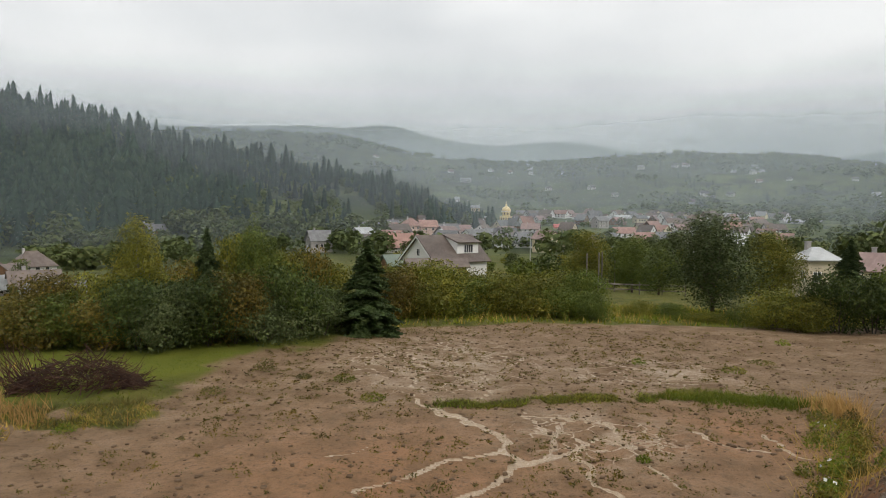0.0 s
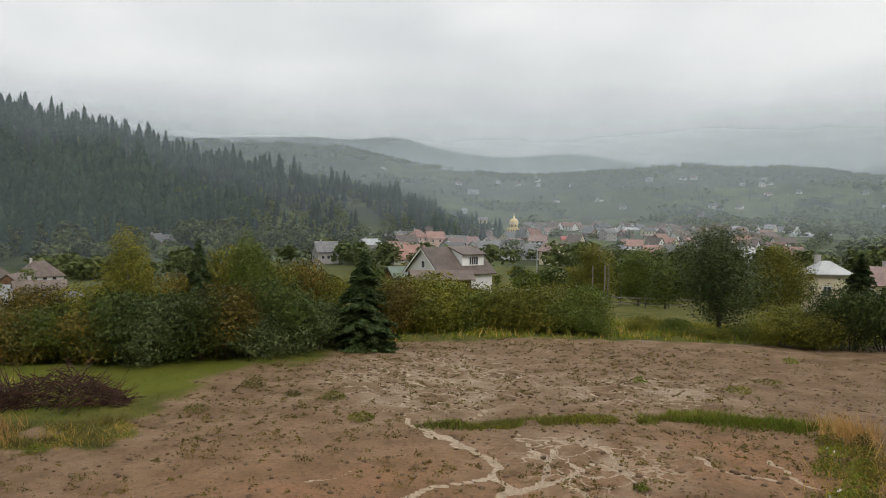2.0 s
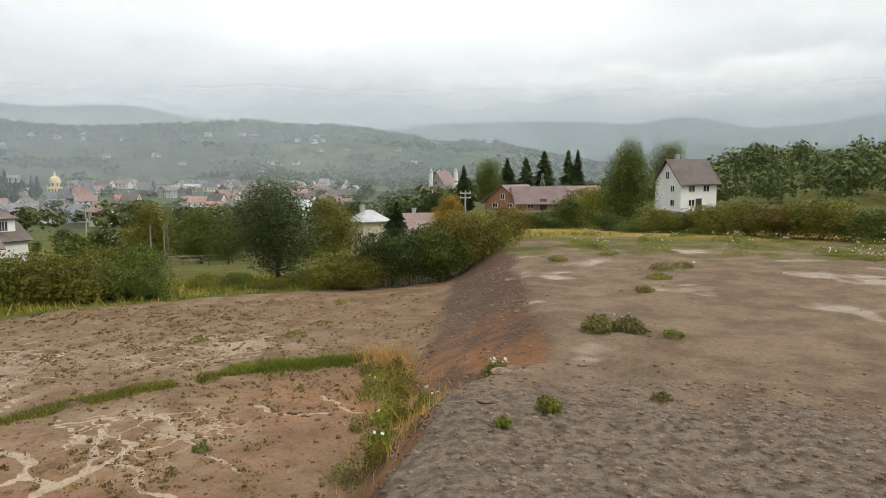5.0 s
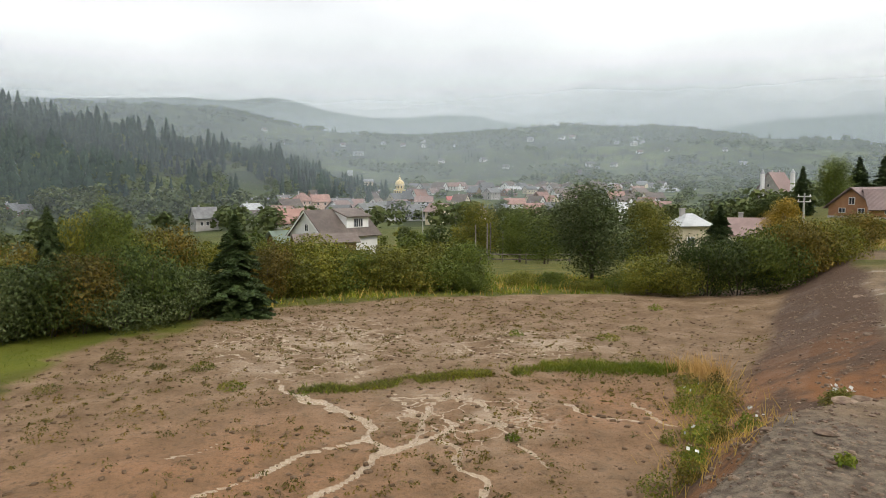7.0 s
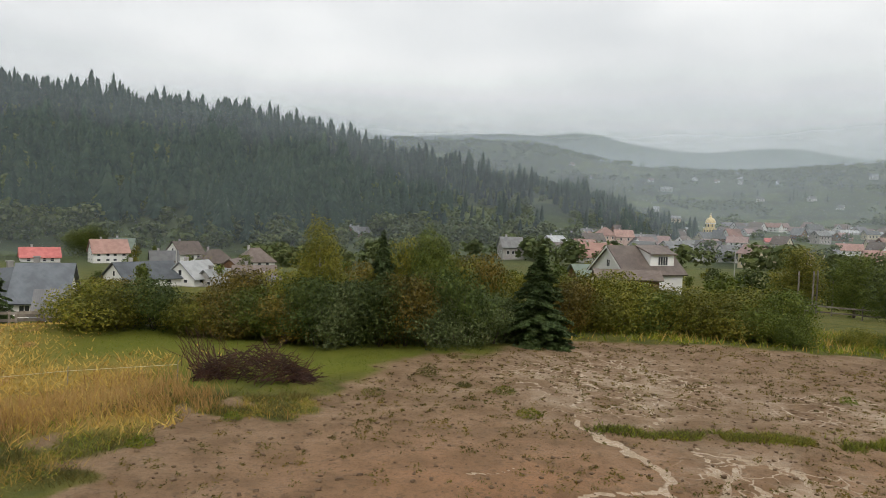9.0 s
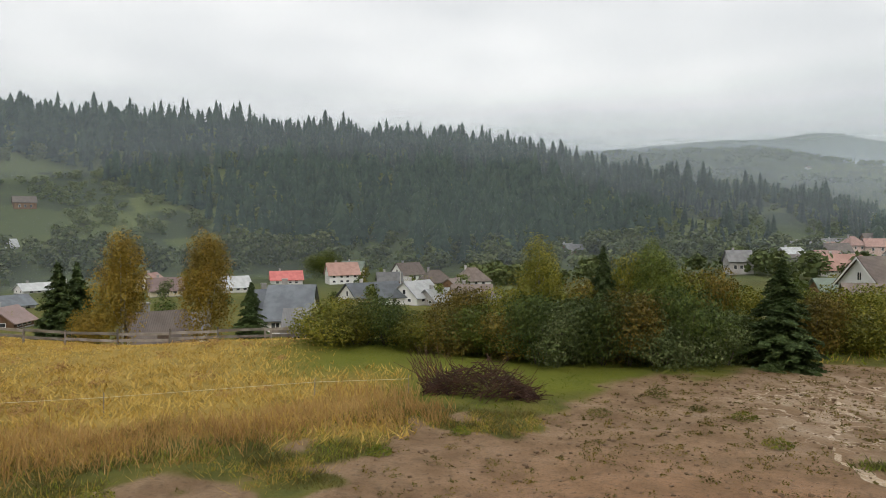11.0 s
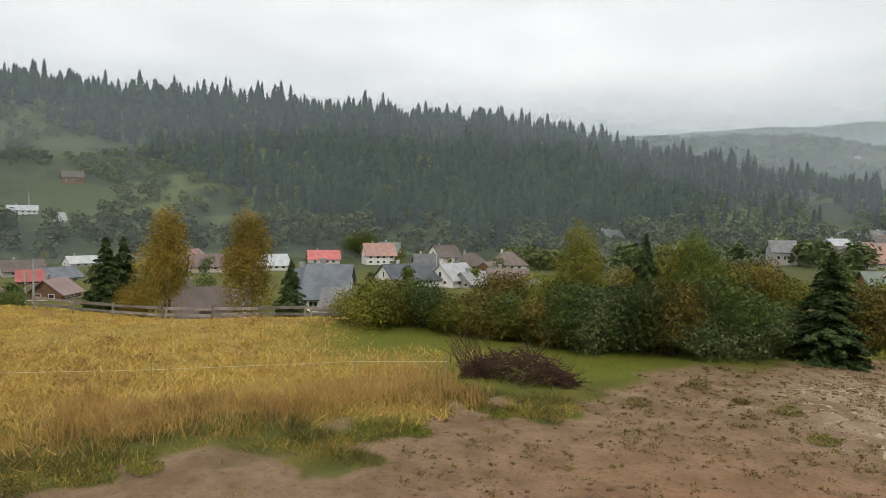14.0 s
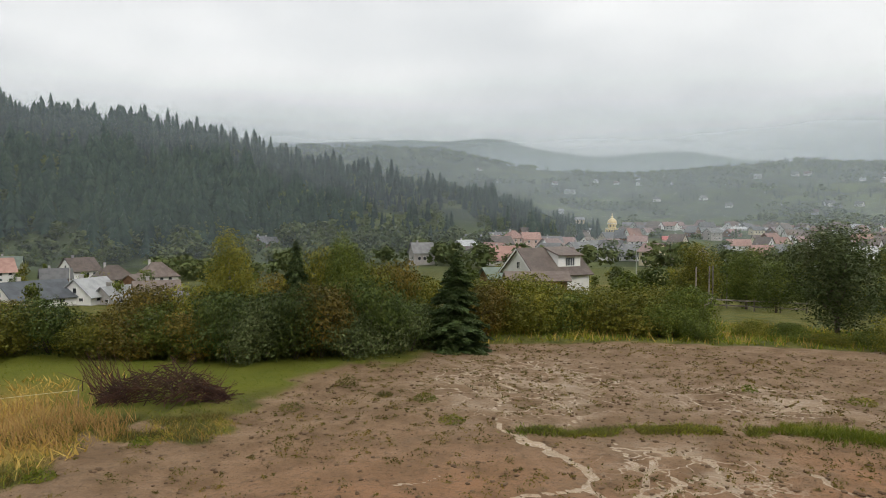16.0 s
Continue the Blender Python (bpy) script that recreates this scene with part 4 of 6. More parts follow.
T = TREE
stand([
    ("birch_tree", SLIM[2], 2.3, 5.0, -25.1, 28.4, 2.1, 5.0, "slim yellow-green birch in the hedge"),
    ("spruce_tree", SPRUCE[1], 2.6, 4.4, -20.0, 28.2, 2.1, 4.5, "young dark spruce in the hedge"),
    ("broadleaf_tree", T["leaf_green"][0], 3.0, 5.0, -16.25, 28.8, 2.1, 5.0, "rounded green tree in the hedge"),
    ("spruce_tree", SPRUCE[0], 2.6, 4.4, -7.2, 28.0, 3.3, 4.1, "dark green young spruce at the mud's edge"),
    ("broadleaf_tree", LONE, 3.0, 5.0, 20.8, 39, 5.2, 6.0, "spreading dark grey-green tree at the field edge"),
    ("broadleaf_tree", T["leaf_olive"][0], 3.0, 5.0, 25.2, 62, 4.4, 6.0, "yellow-green tree beyond the field"),
    ("broadleaf_tree", T["leaf_olive"][1], 3.0, 5.0, 11.6, 95, 6.0, 8.0, "autumn-tinted tree by the wooden poles"),
    ("broadleaf_tree", T["leaf_green"][1], 3.0, 5.0, 15.0, 80, 5.0, 6.5, "green tree beyond the meadow"),
    ("broadleaf_tree", T["leaf_green"][0], 3.0, 5.0, 17.0, 70, 4.0, 5.5, "green tree beyond the meadow"),
    ("spruce_tree", SPRUCE[0], 2.6, 4.4, 30.2, 78, 4.4, 5.8, "lone green spruce beside a small house"),
    ("broadleaf_tree", CONE, 3.6, 5.0, 48.7, 57, 4.9, 7.7, "tall dense green tree beside the white house"),
    ("broadleaf_tree", T["leaf_green"][1], 3.0, 5.0, 51.6, 128, 6.0, 11.8, "green tree beside the white house"),
    ("spruce_tree", TALLFIR[0], 5.2, 10, 39.07, 172, 7.6, 11.5, "tall dark fir on the rise"),
    ("spruce_tree", TALLFIR[1], 5.2, 10, 40.57, 168, 7.6, 11.4, "tall dark fir on the rise"),
    ("spruce_tree", TALLFIR[0], 5.2, 10, 42.03, 170, 8.4, 13.2, "tall dark fir on the rise"),
    ("spruce_tree", TALLFIR[1], 5.2, 10, 43.89, 180, 6.6, 13.8, "tall dark fir on the rise"),
    ("spruce_tree", TALLFIR[0], 5.2, 10, 44.65, 185, 6.0, 14.0, "tall dark fir on the rise"),
    ("broadleaf_tree", T["leaf_green"][1], 3.0, 5.0, 37.6, 140, 6.5, 9.8, "green tree on the rise"),
    ("spruce_tree", TALLFIR[1], 5.2, 10, 35.6, 142, 5.0, 9.5, "dark green fir on the rise"),
    ("broadleaf_tree", T["leaf_dark"][0], 3.0, 5.0, 33.6, 135, 6.0, 6.0, "dark tree by the villa"),
    ("birch_tree", SLIM[0], 2.3, 5.0, 34.5, 62, 3.2, 4.2, "yellow-green birch over the hedge"),
    ("birch_tree", SLIM[0], 2.3, 5.0, -57.3, 52, 3.6, 8.2, "yellow-leaved birch behind the plank fence"),
    ("birch_tree", SLIM[1], 2.3, 5.0, -51.2, 52, 4.0, 8.2, "yellow-leaved birch behind the plank fence"),
    ("spruce_tree", TALLFIR[1], 5.2, 10, -61.4, 55, 4.0, 6.2, "dark dense spruce behind the plank fence"),
    ("spruce_tree", TALLFIR[0], 5.2, 10, -60.2, 58, 4.0, 6.8, "dark dense spruce behind the plank fence"),
    ("spruce_tree", SPRUCE[1], 2.6, 4.4, -48.0, 48, 2.9, 4.2, "blue-green pine behind the plank fence"),
    ("broadleaf_tree", T["leaf_green"][0], 3.0, 5.0, -42.2, 285, 16, 13.5, "pale rounded willow in the village"),
    ("broadleaf_tree", T["leaf_dark"][0], 3.0, 5.0, -71.8, 520, 16, 22, "dark tree clump on the pasture"),
])
bush_row([(-59.3, 50, 2.8, 2.6, "leaf_yellow", 0), (-40.5, 40, 3.6, 2.8, "leaf_rust", 1), (-83.5, 46, 4, 1.2, "leaf_olive", 0), (-80.5, 47, 3.6, 1.0, "leaf_olive", 1), (-77, 62, 5, 2.2, "leaf_green", 0),
          (-74, 72, 5, 2.3, "leaf_green", 1), (-70, 76, 5, 2.4, "leaf_dark", 0), (-68, 72, 5, 2.0, "leaf_green", 0)], "bushes below the meadow")


# ---- houses ----
def box_into(bm, x0, x1, y0, y1, z0, z1):
    vs = [bm.verts.new((x, y, z)) for z in (z0, z1) for x, y in ((x0, y0), (x1, y0), (x1, y1), (x0, y1))]
    for f in ((3, 2, 1, 0), (4, 5, 6, 7), (0, 1, 5, 4), (1, 2, 6, 5), (2, 3, 7, 6), (3, 0, 4, 7)):
        bm.faces.new([vs[i] for i in f])


def slab_into(bm, quad, thick):
    """A roof plane as a slab: quad is four corners, counter-clockwise from outside."""
    q = [Vector(p) for p in quad]
    nrm = (q[1] - q[0]).cross(q[-1] - q[0]).normalized()
    top = [bm.verts.new(p + nrm * thick) for p in q]
    low = [bm.verts.new(p) for p in q]
    bm.faces.new(top)
    bm.faces.new(low[::-1])
    k = len(q)
    for i in range(k):
        bm.faces.new((low[i], low[(i + 1) % k], top[(i + 1) % k], top[i]))


def window_part(parent, x, y, z, w, h, face, fine, name="window"):
    """A framed window on the face 'front' (-y), 'left' (-x) or 'right' (+x)."""
    bm = bmesh.new()
    t = 0.07
    for a in ((-w / 2, -w / 2 + t, -h / 2, h / 2), (w / 2 - t, w / 2, -h / 2, h / 2), (-w / 2 + t, w / 2 - t, h / 2 - t, h / 2), (-w / 2 + t, w / 2 - t, -h / 2, -h / 2 + t)):
        box_into(bm, a[0], a[1], -0.05, 0.05, a[2], a[3])
    if fine:
        box_into(bm, -0.03, 0.03, -0.04, 0.04, -h / 2 + t, h / 2 - t)
    fr = part(name, bm, M["trim_white"], parent)
    fr.matrix_local = Matrix.Translation((x, y, z)) @ Matrix.Rotation({"front": 0, "left": -math.pi / 2, "right": math.pi / 2}[face], 4, "Z")
    pb = bmesh.new()
    box_into(pb, -w / 2 + t, w / 2 - t, -0.02, 0.03, -h / 2 + t, h / 2 - t)
    part("pane", pb, M["pane"], fr)
    return fr


def house(az, d, w, deep, el_top, turn, wall, roof, label, kind="gable", rise=0.42, windows=((0.25, 0.5, 0.75), 1), side=2, chimney=1, plinth=True, fine=False, group="village houses", name="house", door=True):
    """A house at azimuth az and distance d, its ridge el_top degrees over the eye; turn 0 shows its long side, 90 its gable."""
    x, y = at(az, d)
    rz = -az + turn
    gz0 = min(ground_z(x + a, y + b) for a in (-w / 2, w / 2) for b in (-deep / 2, deep / 2))
    top = 5 + d * math.tan(radians(el_top)) - gz0
    top = max(top, 3.4)
    rh = min(rise * deep, top * 0.6)
    eave = top - rh
    ob = thing(name, x, y, gz0, rz)
    bm = bmesh.new()
    hw, hd = w / 2, deep / 2
    if kind == "hip":
        box_into(bm, -hw, hw, -hd, hd, -0.8, eave)
    else:
        sec = [(-hd, -0.8), (hd, -0.8), (hd, eave), (0, top - 0.05), (-hd, eave)]
        a = [bm.verts.new((-hw, p, q)) for p, q in sec]
        b = [bm.verts.new((hw, p, q)) for p, q in sec]
        bm.faces.new(a[::-1])
        bm.faces.new(b)
        for i in range(5):
            bm.faces.new((a[i], a[(i + 1) % 5], b[(i + 1) % 5], b[i]))
    part("wall", bm, M[wall], ob)
    bm = bmesh.new()
    ov, th = 0.5, 0.16
    k = rh / hd
    lo = eave - ov * k
    if kind == "hip":
        rl = max(w * 0.12, hw - hd * 0.9)
        P = {"a": (-hw - ov, -hd - ov, lo), "b": (hw + ov, -hd - ov, lo), "c": (hw + ov, hd + ov, lo), "d": (-hw - ov, hd + ov, lo), "e": (-rl, 0, top), "f": (rl, 0, top)}
        for q in ("abfe", "cdef"):
            slab_into(bm, [P[c] for c in q], th)
        for q in ("bcf", "dae"):
            slab_into(bm, [P[c] for c in q], th)
    else:
        slab_into(bm, [(-hw - ov, -hd - ov, lo), (hw + ov, -hd - ov, lo), (hw + ov, 0, top), (-hw - ov, 0, top)], th)
        slab_into(bm, [(hw + ov, hd + ov, lo), (-hw - ov, hd + ov, lo), (-hw - ov, 0, top), (hw + ov, 0, top)], th)
    rf = part("roof", bm, M[roof], ob)
    for i in range(chimney):
        bm = bmesh.new()
        cx = (-0.2 + 0.5 * i) * w
        box_into(bm, cx - 0.3, cx + 0.3, -0.3 + 0.5, 0.3 + 0.5, top - 1.2, top + 0.75)
        box_into(bm, cx - 0.37, cx + 0.37, -0.37 + 0.5, 0.37 + 0.5, top + 0.75, top + 0.87)
        part("chimney", bm, M["grey_wall"], rf)
    if plinth:
        bm = bmesh.new()
        box_into(bm, -hw - 0.06, hw + 0.06, -hd - 0.06, hd + 0.06, -0.9, 0.35)
        part("plinth", bm, M["grey_wall"], ob)
    cols, rows = windows
    wh = min(1.35, max(0.7, (eave - 0.6) / max(rows, 1) * 0.5))
    for r in range(rows):
        zc = 0.5 + (eave - 0.5) * (r + 0.52) / rows
        for c in cols:
            if door and r == 0 and c == cols[len(cols) // 2] and fine:
                continue
            window_part(ob, -hw + c * w, -hd - 0.02, zc, 1.1, wh, "front", fine)
        for fc, sx in (("left", -hw - 0.02), ("right", hw + 0.02)):
            for s in range(side):
                window_part(ob, sx, (-0.25 + 0.5 * s) * deep * 0.8, zc, 1.0, wh, fc, fine)
    if kind != "hip" and side and rh > 2.2:
        for fc, sx in (("left", -hw - 0.02), ("right", hw + 0.02)):
            window_part(ob, sx, 0, eave + rh * 0.3, 0.9, min(1.1, rh * 0.4), fc, fine)
    if door and fine:
        bm = bmesh.new()
        box_into(bm, -0.5, 0.5, -hd - 0.05, -hd + 0.02, 0.1, 2.15)
        part("door", bm, M["wood_dark"], ob)
    return tagged(ob, label, "house", group)


V = "village houses"
# ---- the village below the meadow ----
house(-79.55, 300, 10, 9, -2.26, 25, "white_wall", "roof_mauve", "white two-storey house with a brown hipped roof", "hip", 0.38, ((0.2, 0.5, 0.8), 2), 2, 2)
house(-81.8, 280, 9, 7, -3.04, 10, "wood_wall", "roof_grey", "low wooden house with a grey roof")
house(-83.8, 310, 9, 7, -3.1, 40, "grey_wall", "roof_grey", "grey house with a grey roof")
house(-72.8, 330, 6.5, 6, -2.93, 0, "cream_wall", "roof_light", "small cream house with a pale roof", windows=((0.3, 0.7), 2))
house(-74.0, 325, 6.5, 6, -3.0, 8, "grey_wall", "roof_grey", "small grey house with a flat-pitched grey roof", rise=0.3)
house(-71.6, 220, 8, 6.5, -4.61, -12, "cream_wall", "roof_brown", "cream cottage with a dark brown roof")
house(-66.65, 220, 9.5, 9, -3.78, 6, "grey_wall", "roof_brown", "grey house under a broad dark brown roof")
house(-64.7, 190, 9, 8, -4.36, 28, "white_wall", "roof_blue", "white house with a blue-grey metal roof", windows=((0.2, 0.5, 0.8), 2))
house(-66.2, 175, 4.6, 4.6, -5.23, 0, "brick_wall", "roof_red", "small brick shed with a red roof", side=0, chimney=0)
house(-64.7, 130, 6, 5.5, -5.91, 62, "wood_wall", "roof_mauve", "wooden gabled house with a reddish roof", rise=0.75)
house(-68.5, 250, 8, 7, -4.1, 15, "white_wall", "roof_grey", "white cottage with a grey roof")
house(-76.5, 360, 9, 7, -2.9, 30, "wood_wall", "roof_grey", "wooden farmhouse with a grey roof")
house(-70.2, 130, 7, 6, -6.9, 12, "wood_wall", "roof_brown", "low barn with a brown roof", side=0, chimney=0)
house(-69.0, 105, 5, 4, -7.2, 55, "wood_wall", "roof_mauve", "small wooden hut with a reddish roof", side=0, chimney=0)
house(-63.0, 260, 9, 8, -3.9, 20, "white_wall", "roof_light", "white house with a pale metal roof")
house(-45.4, 262, 11, 8, -3.15, 4, "white_wall", "roof_red", "white house with a bright red roof", rise=0.5, windows=((0.2, 0.4, 0.6, 0.8), 2))
house(-41.0, 262, 11, 9, -2.55, 12, "white_wall", "roof_pink", "white two-storey house with a pink-red roof", rise=0.45, windows=((0.15, 0.4, 0.6, 0.85), 2))
house(-40.1, 300, 9, 9, -2.43, -10, "white_wall", "roof_green", "house with a greenish half-round roof", rise=0.4)
house(-46.5, 97, 4.6, 6, -4.6, 18, "white_wall", "roof_blue", "white house under a steep blue-grey metal roof", rise=0.62, fine=True)
house(-44.9, 93, 5.2, 9, -4.33, -10, "white_wall", "roof_blue", "blue-grey metal roofed wing of a house", rise=0.6, fine=True)
house(-43.2, 62, 4.2, 3.6, -6.98, -6, "wood_wall", "roof_grey", "low shed with a worn grey roof", rise=0.42, side=0, chimney=0)
house(-38.6, 150, 11.5, 9, -4.2, 28, "white_wall", "roof_blue", "white house with a broad grey metal roof", rise=0.45)
house(-35.7, 262, 10, 8, -2.61, 38, "white_wall", "roof_brown", "white gabled house with a brown roof", rise=0.5)
house(-33.5, 222, 10, 8, -3.22, 14, "cream_wall", "roof_brown", "cream house with a brown hipped roof", "hip", 0.5)
house(-30.5, 230, 10, 8, -3.04, 20, "white_wall", "roof_brown", "white house with a grey-brown hipped roof", "hip", 0.5)
house(-35.0, 152, 8, 7, -4.1, 50, "white_wall", "roof_light", "house with a pale metal roof", rise=0.5)
house(-33.3, 150, 6, 6, -4.75, 40, "grey_wall", "roof_light", "grey outbuilding with a white metal roof", side=1)
house(-30.5, 150, 8, 6, -4.42, 8, "white_wall", "roof_brown", "white cottage with a dark roof", rise=0.5)
house(-29.2, 125, 8, 6, -5.3, -10, "white_wall", "roof_grey", "white cottage with a dark grey roof", rise=0.4)
house(-37.2, 240, 8, 7, -3.35, 5, "wood_wall", "roof_grey", "wooden cottage with a grey roof")
house(-31.9, 200, 7, 6, -3.9, 60, "wood_wall", "roof_brown", "wooden shed with a brown roof", chimney=0)
house(-22.9, 380, 9, 9, -1.08, 60, "wood_wall", "roof_grey", "dark timber house with steep grey gables", rise=0.8)
house(-22.2, 382, 9, 8, -1.15, 15, "wood_wall", "roof_grey", "dark timber wing with a steep grey roof", rise=0.7)
house(-54.9, 66, 4.3, 4.6, -6.07, 12, "wood_wall", "roof_brown", "dark wooden house with a brown roof behind the fence", rise=0.6, fine=True)
house(-54.4, 200, 8, 7, -3.47, 8, "cream_wall", "roof_mauve", "cream house with a mauve roof")
house(-55.3, 230, 6.5, 7, -3.08, 68, "cream_wall", "roof_pink", "cream gabled house with a reddish roof")
house(-52.5, 74, 2.6, 2.6, -6.9, 5, "white_wall", "roof_grey", "small white shed behind the fence", side=0, chimney=0, windows=((0.5,), 1))
house(-49.4, 210, 8, 7, -3.5, 20, "white_wall", "roof_light", "white house with a pale roof among trees")
# on the pasture slope
house(-66.6, 411, 13, 8, 0.05, 2, "white_wall", "roof_light", "long white two-storey house on the pasture", rise=0.3, windows=((0.12, 0.3, 0.5, 0.7, 0.88), 2))
house(-64.3, 395, 4, 4, -0.42, 30, "white_wall", "roof_light", "tiny white hut on the pasture", side=0, chimney=0, windows=((0.5,), 1), rise=0.8)
house(-63.5, 456, 11, 8, 2.55, 6, "wood_wall", "roof_brown", "grey barn on the upper pasture", side=0, chimney=0)
# ---- the near house over the hedge: a broad brown roof with a cross gable ----
def dormer_house(az, d, w, deep, top_el, turn):
    """A gabled house whose roof carries a long shed dormer with a pair of windows."""
    ob = house(az, d, w, deep, top_el, turn, "white_wall", "roof_brown", "white house with a broad brown roof and a long dormer", rise=0.4, windows=((0.2, 0.75), 1), side=2, fine=True, chimney=0)
    top = 5 + d * math.tan(radians(top_el)) - ob.location.z
    k = 0.4 * deep / (deep / 2)
    x0, x1, yf = -0.02 * w, 0.40 * w, -0.40 * deep
    zf, zr = top - 0.95, top + yf * k
    bm = bmesh.new()
    sec = [(-0.2, top - 0.12), (yf, zf), (yf, zr - 0.1)]
    a, b = ([bm.verts.new((x, y, z)) for y, z in sec] for x in (x0, x1))
    bm.faces.new(a)
    bm.faces.new(b[::-1])
    for q in range(3):
        bm.faces.new((a[q], b[q], b[(q + 1) % 3], a[(q + 1) % 3]))
    part("dormer", bm, M["white_wall"], ob)
    bm = bmesh.new()
    slab_into(bm, [(x0 - 0.25, yf - 0.5, zf - 0.1), (x1 + 0.25, yf - 0.5, zf - 0.1), (x1 + 0.25, 0.1, top + 0.08), (x0 - 0.25, 0.1, top + 0.08)], 0.16)
    part("dormer_roof", bm, M["roof_brown"], ob)
    for q in (0.42, 0.62):
        window_part(ob, x0 + (x1 - x0) * q, yf - 0.03, (zf + zr) / 2, 0.9, min(1.3, (zf - zr) * 0.7), "front", True)
    bm = bmesh.new()
    for sy in (-1, 1):
        slab_into(bm, [(-w / 2 - 0.53, sy * (deep / 2 + 0.5), top - k * (deep / 2 + 0.5) + 0.02), (-w / 2 - 0.46, sy * (deep / 2 + 0.5), top - k * (deep / 2 + 0.5) + 0.02), (-w / 2 - 0.46, 0, top + 0.02), (-w / 2 - 0.53, 0, top + 0.02)][::sy], 0.2)
    part("verge_board", bm, M["trim_white"], ob, "white verge board")
    return ob


dormer_house(-0.1, 108, 9.7, 8.8, -1.98, 36)
house(-4.3, 112, 3.0, 3.2, -3.6, 30, "wood_wall", "roof_green", "small shed with a mossy green roof", side=0, chimney=0)
house(-0.8, 98, 8, 3, -3.9, 12, "wood_wall", "roof_brown", "lean-to with a dark brown roof", side=0, chimney=0, rise=0.3)
house(-10.1, 262, 8, 7, -1.6, 18, "grey_wall", "roof_grey", "pale grey house with a grey roof", rise=0.5)
house(-5.9, 380, 9, 8, -0.92, 20, "cream_wall", "roof_grey", "cream house with a grey roof", rise=0.45)
house(-4.0, 380, 11, 9, -0.95, 22, "pink_wall", "roof_pink", "pink villa with a red-tiled roof", "hip", 0.4, ((0.25, 0.5, 0.75), 2))
house(-2.7, 400, 9, 9, -0.57, 40, "pink_wall", "roof_pink", "pink villa with a hipped tiled roof", "hip", 0.45, ((0.3, 0.7), 2))
house(-1.3, 402, 10, 8, -0.72, 16, "pink_wall", "roof_pink", "pink house with a gabled tiled roof", rise=0.45, windows=((0.3, 0.7), 2))
house(9.7, 480, 13, 9, -1.02, 6, "pink_wall", "roof_red", "pink house with a bright red roof", rise=0.4, windows=((0.2, 0.5, 0.8), 2))
house(5.9, 292, 18, 8, -1.94, 4, "white_wall", "roof_grey", "long white house with a grey roof", rise=0.35, windows=((0.1, 0.25, 0.4, 0.55, 0.7, 0.85), 1))
house(2.3, 760, 16, 14, 0.5, 8, "cream_wall", "roof_grey", "tall cream apartment house", rise=0.2, windows=((0.15, 0.38, 0.62, 0.85), 4))
house(3.0, 720, 14, 10, -0.35, 20, "grey_wall", "roof_light", "grey three-storey house with a pale roof", windows=((0.2, 0.5, 0.8), 3))
house(6.95, 790, 29, 10, 0.12, 3, "cream_wall", "roof_grey", "long pale monastery wing with rows of windows", rise=0.35, windows=(tuple((i + 0.5) / 11 for i in range(11)), 3), side=2, chimney=0)
vx, vy = at(33.8, 270)
vg = ground_z(vx, vy)
for q in (-0.9, 1.1):
    tx, ty = at(33.8 + q, 268)
    tw = thing("turret", tx, ty, vg, -33.8)
    bm = bmesh.new()
    bmesh.ops.create_cone(bm, cap_ends=True, segments=10, radius1=0.8, radius2=0.8, depth=14, matrix=Matrix.Translation((0, 0, 8.0)))
    part("shaft", bm, M["trim_white"], tw)
    bm = bmesh.new()
    bmesh.ops.create_cone(bm, cap_ends=True, segments=10, radius1=1.0, radius2=0.1, depth=1.6, matrix=Matrix.Translation((0, 0, 15.7)))
    part("cap", bm, M["roof_light"], tw)
    tagged(tw, "slim white turret beside the villa roof", "turret", "villa turrets")
for az, d, w, el in ((14.2, 640, 14, -0.75), (15.2, 655, 16, -0.55), (16.0, 640, 15, -0.6), (12.6, 620, 18, -0.85), (11.5, 700, 20, -0.6), (27.6, 640, 12, -0.9), (26.3, 600, 13, -1.2), (9.0, 830, 14, -0.3), (21.5, 780, 26, -0.75)):
    house(az, d, w, 9, el, 15 + 40 * (az % 1), "white_wall", "roof_light" if d < 650 else "roof_grey", "pale town house under a grey roof", windows=((0.2, 0.5, 0.8), 2), side=1)
# ---- by the right-hand rise ----
house(27.95, 104, 4.0, 3.8, -2.42, 30, "cream_wall", "roof_light", "small cream house with a pale metal roof", "hip", 0.34, ((0.3, 0.7), 1), 1, fine=True)
house(32.1, 116, 5, 5, -2.68, 8, "cream_wall", "roof_mauve", "low house with a mauve metal roof")
house(33.8, 272, 9, 9, 0.7, 60, "grey_wall", "roof_mauve", "tall villa with a mauve roof and white turrets", rise=0.7, windows=((0.25, 0.5, 0.75), 2), chimney=2)
house(39.7, 114, 6.5, 7, -0.45, 55, "brick_wall", "roof_mauve", "unplastered brick house with a mauve roof", rise=0.36, windows=((0.3, 0.7), 1), fine=True, chimney=0)
house(41.6, 112, 8, 6.5, -0.6, 14, "brick_wall", "roof_mauve", "brick wing with a broad mauve roof", rise=0.4, fine=True, chimney=0)
house(44.6, 118, 7, 6, -0.55, 20, "brick_wall", "roof_mauve", "brick outbuilding with a mauve roof", rise=0.4, chimney=0)
house(52.8, 110, 6.0, 6.3, 1.42, 36, "white_wall", "roof_brown", "tall white house with a dark brown gabled roof", rise=0.5, windows=((0.3, 0.7), 2), side=1, fine=True)

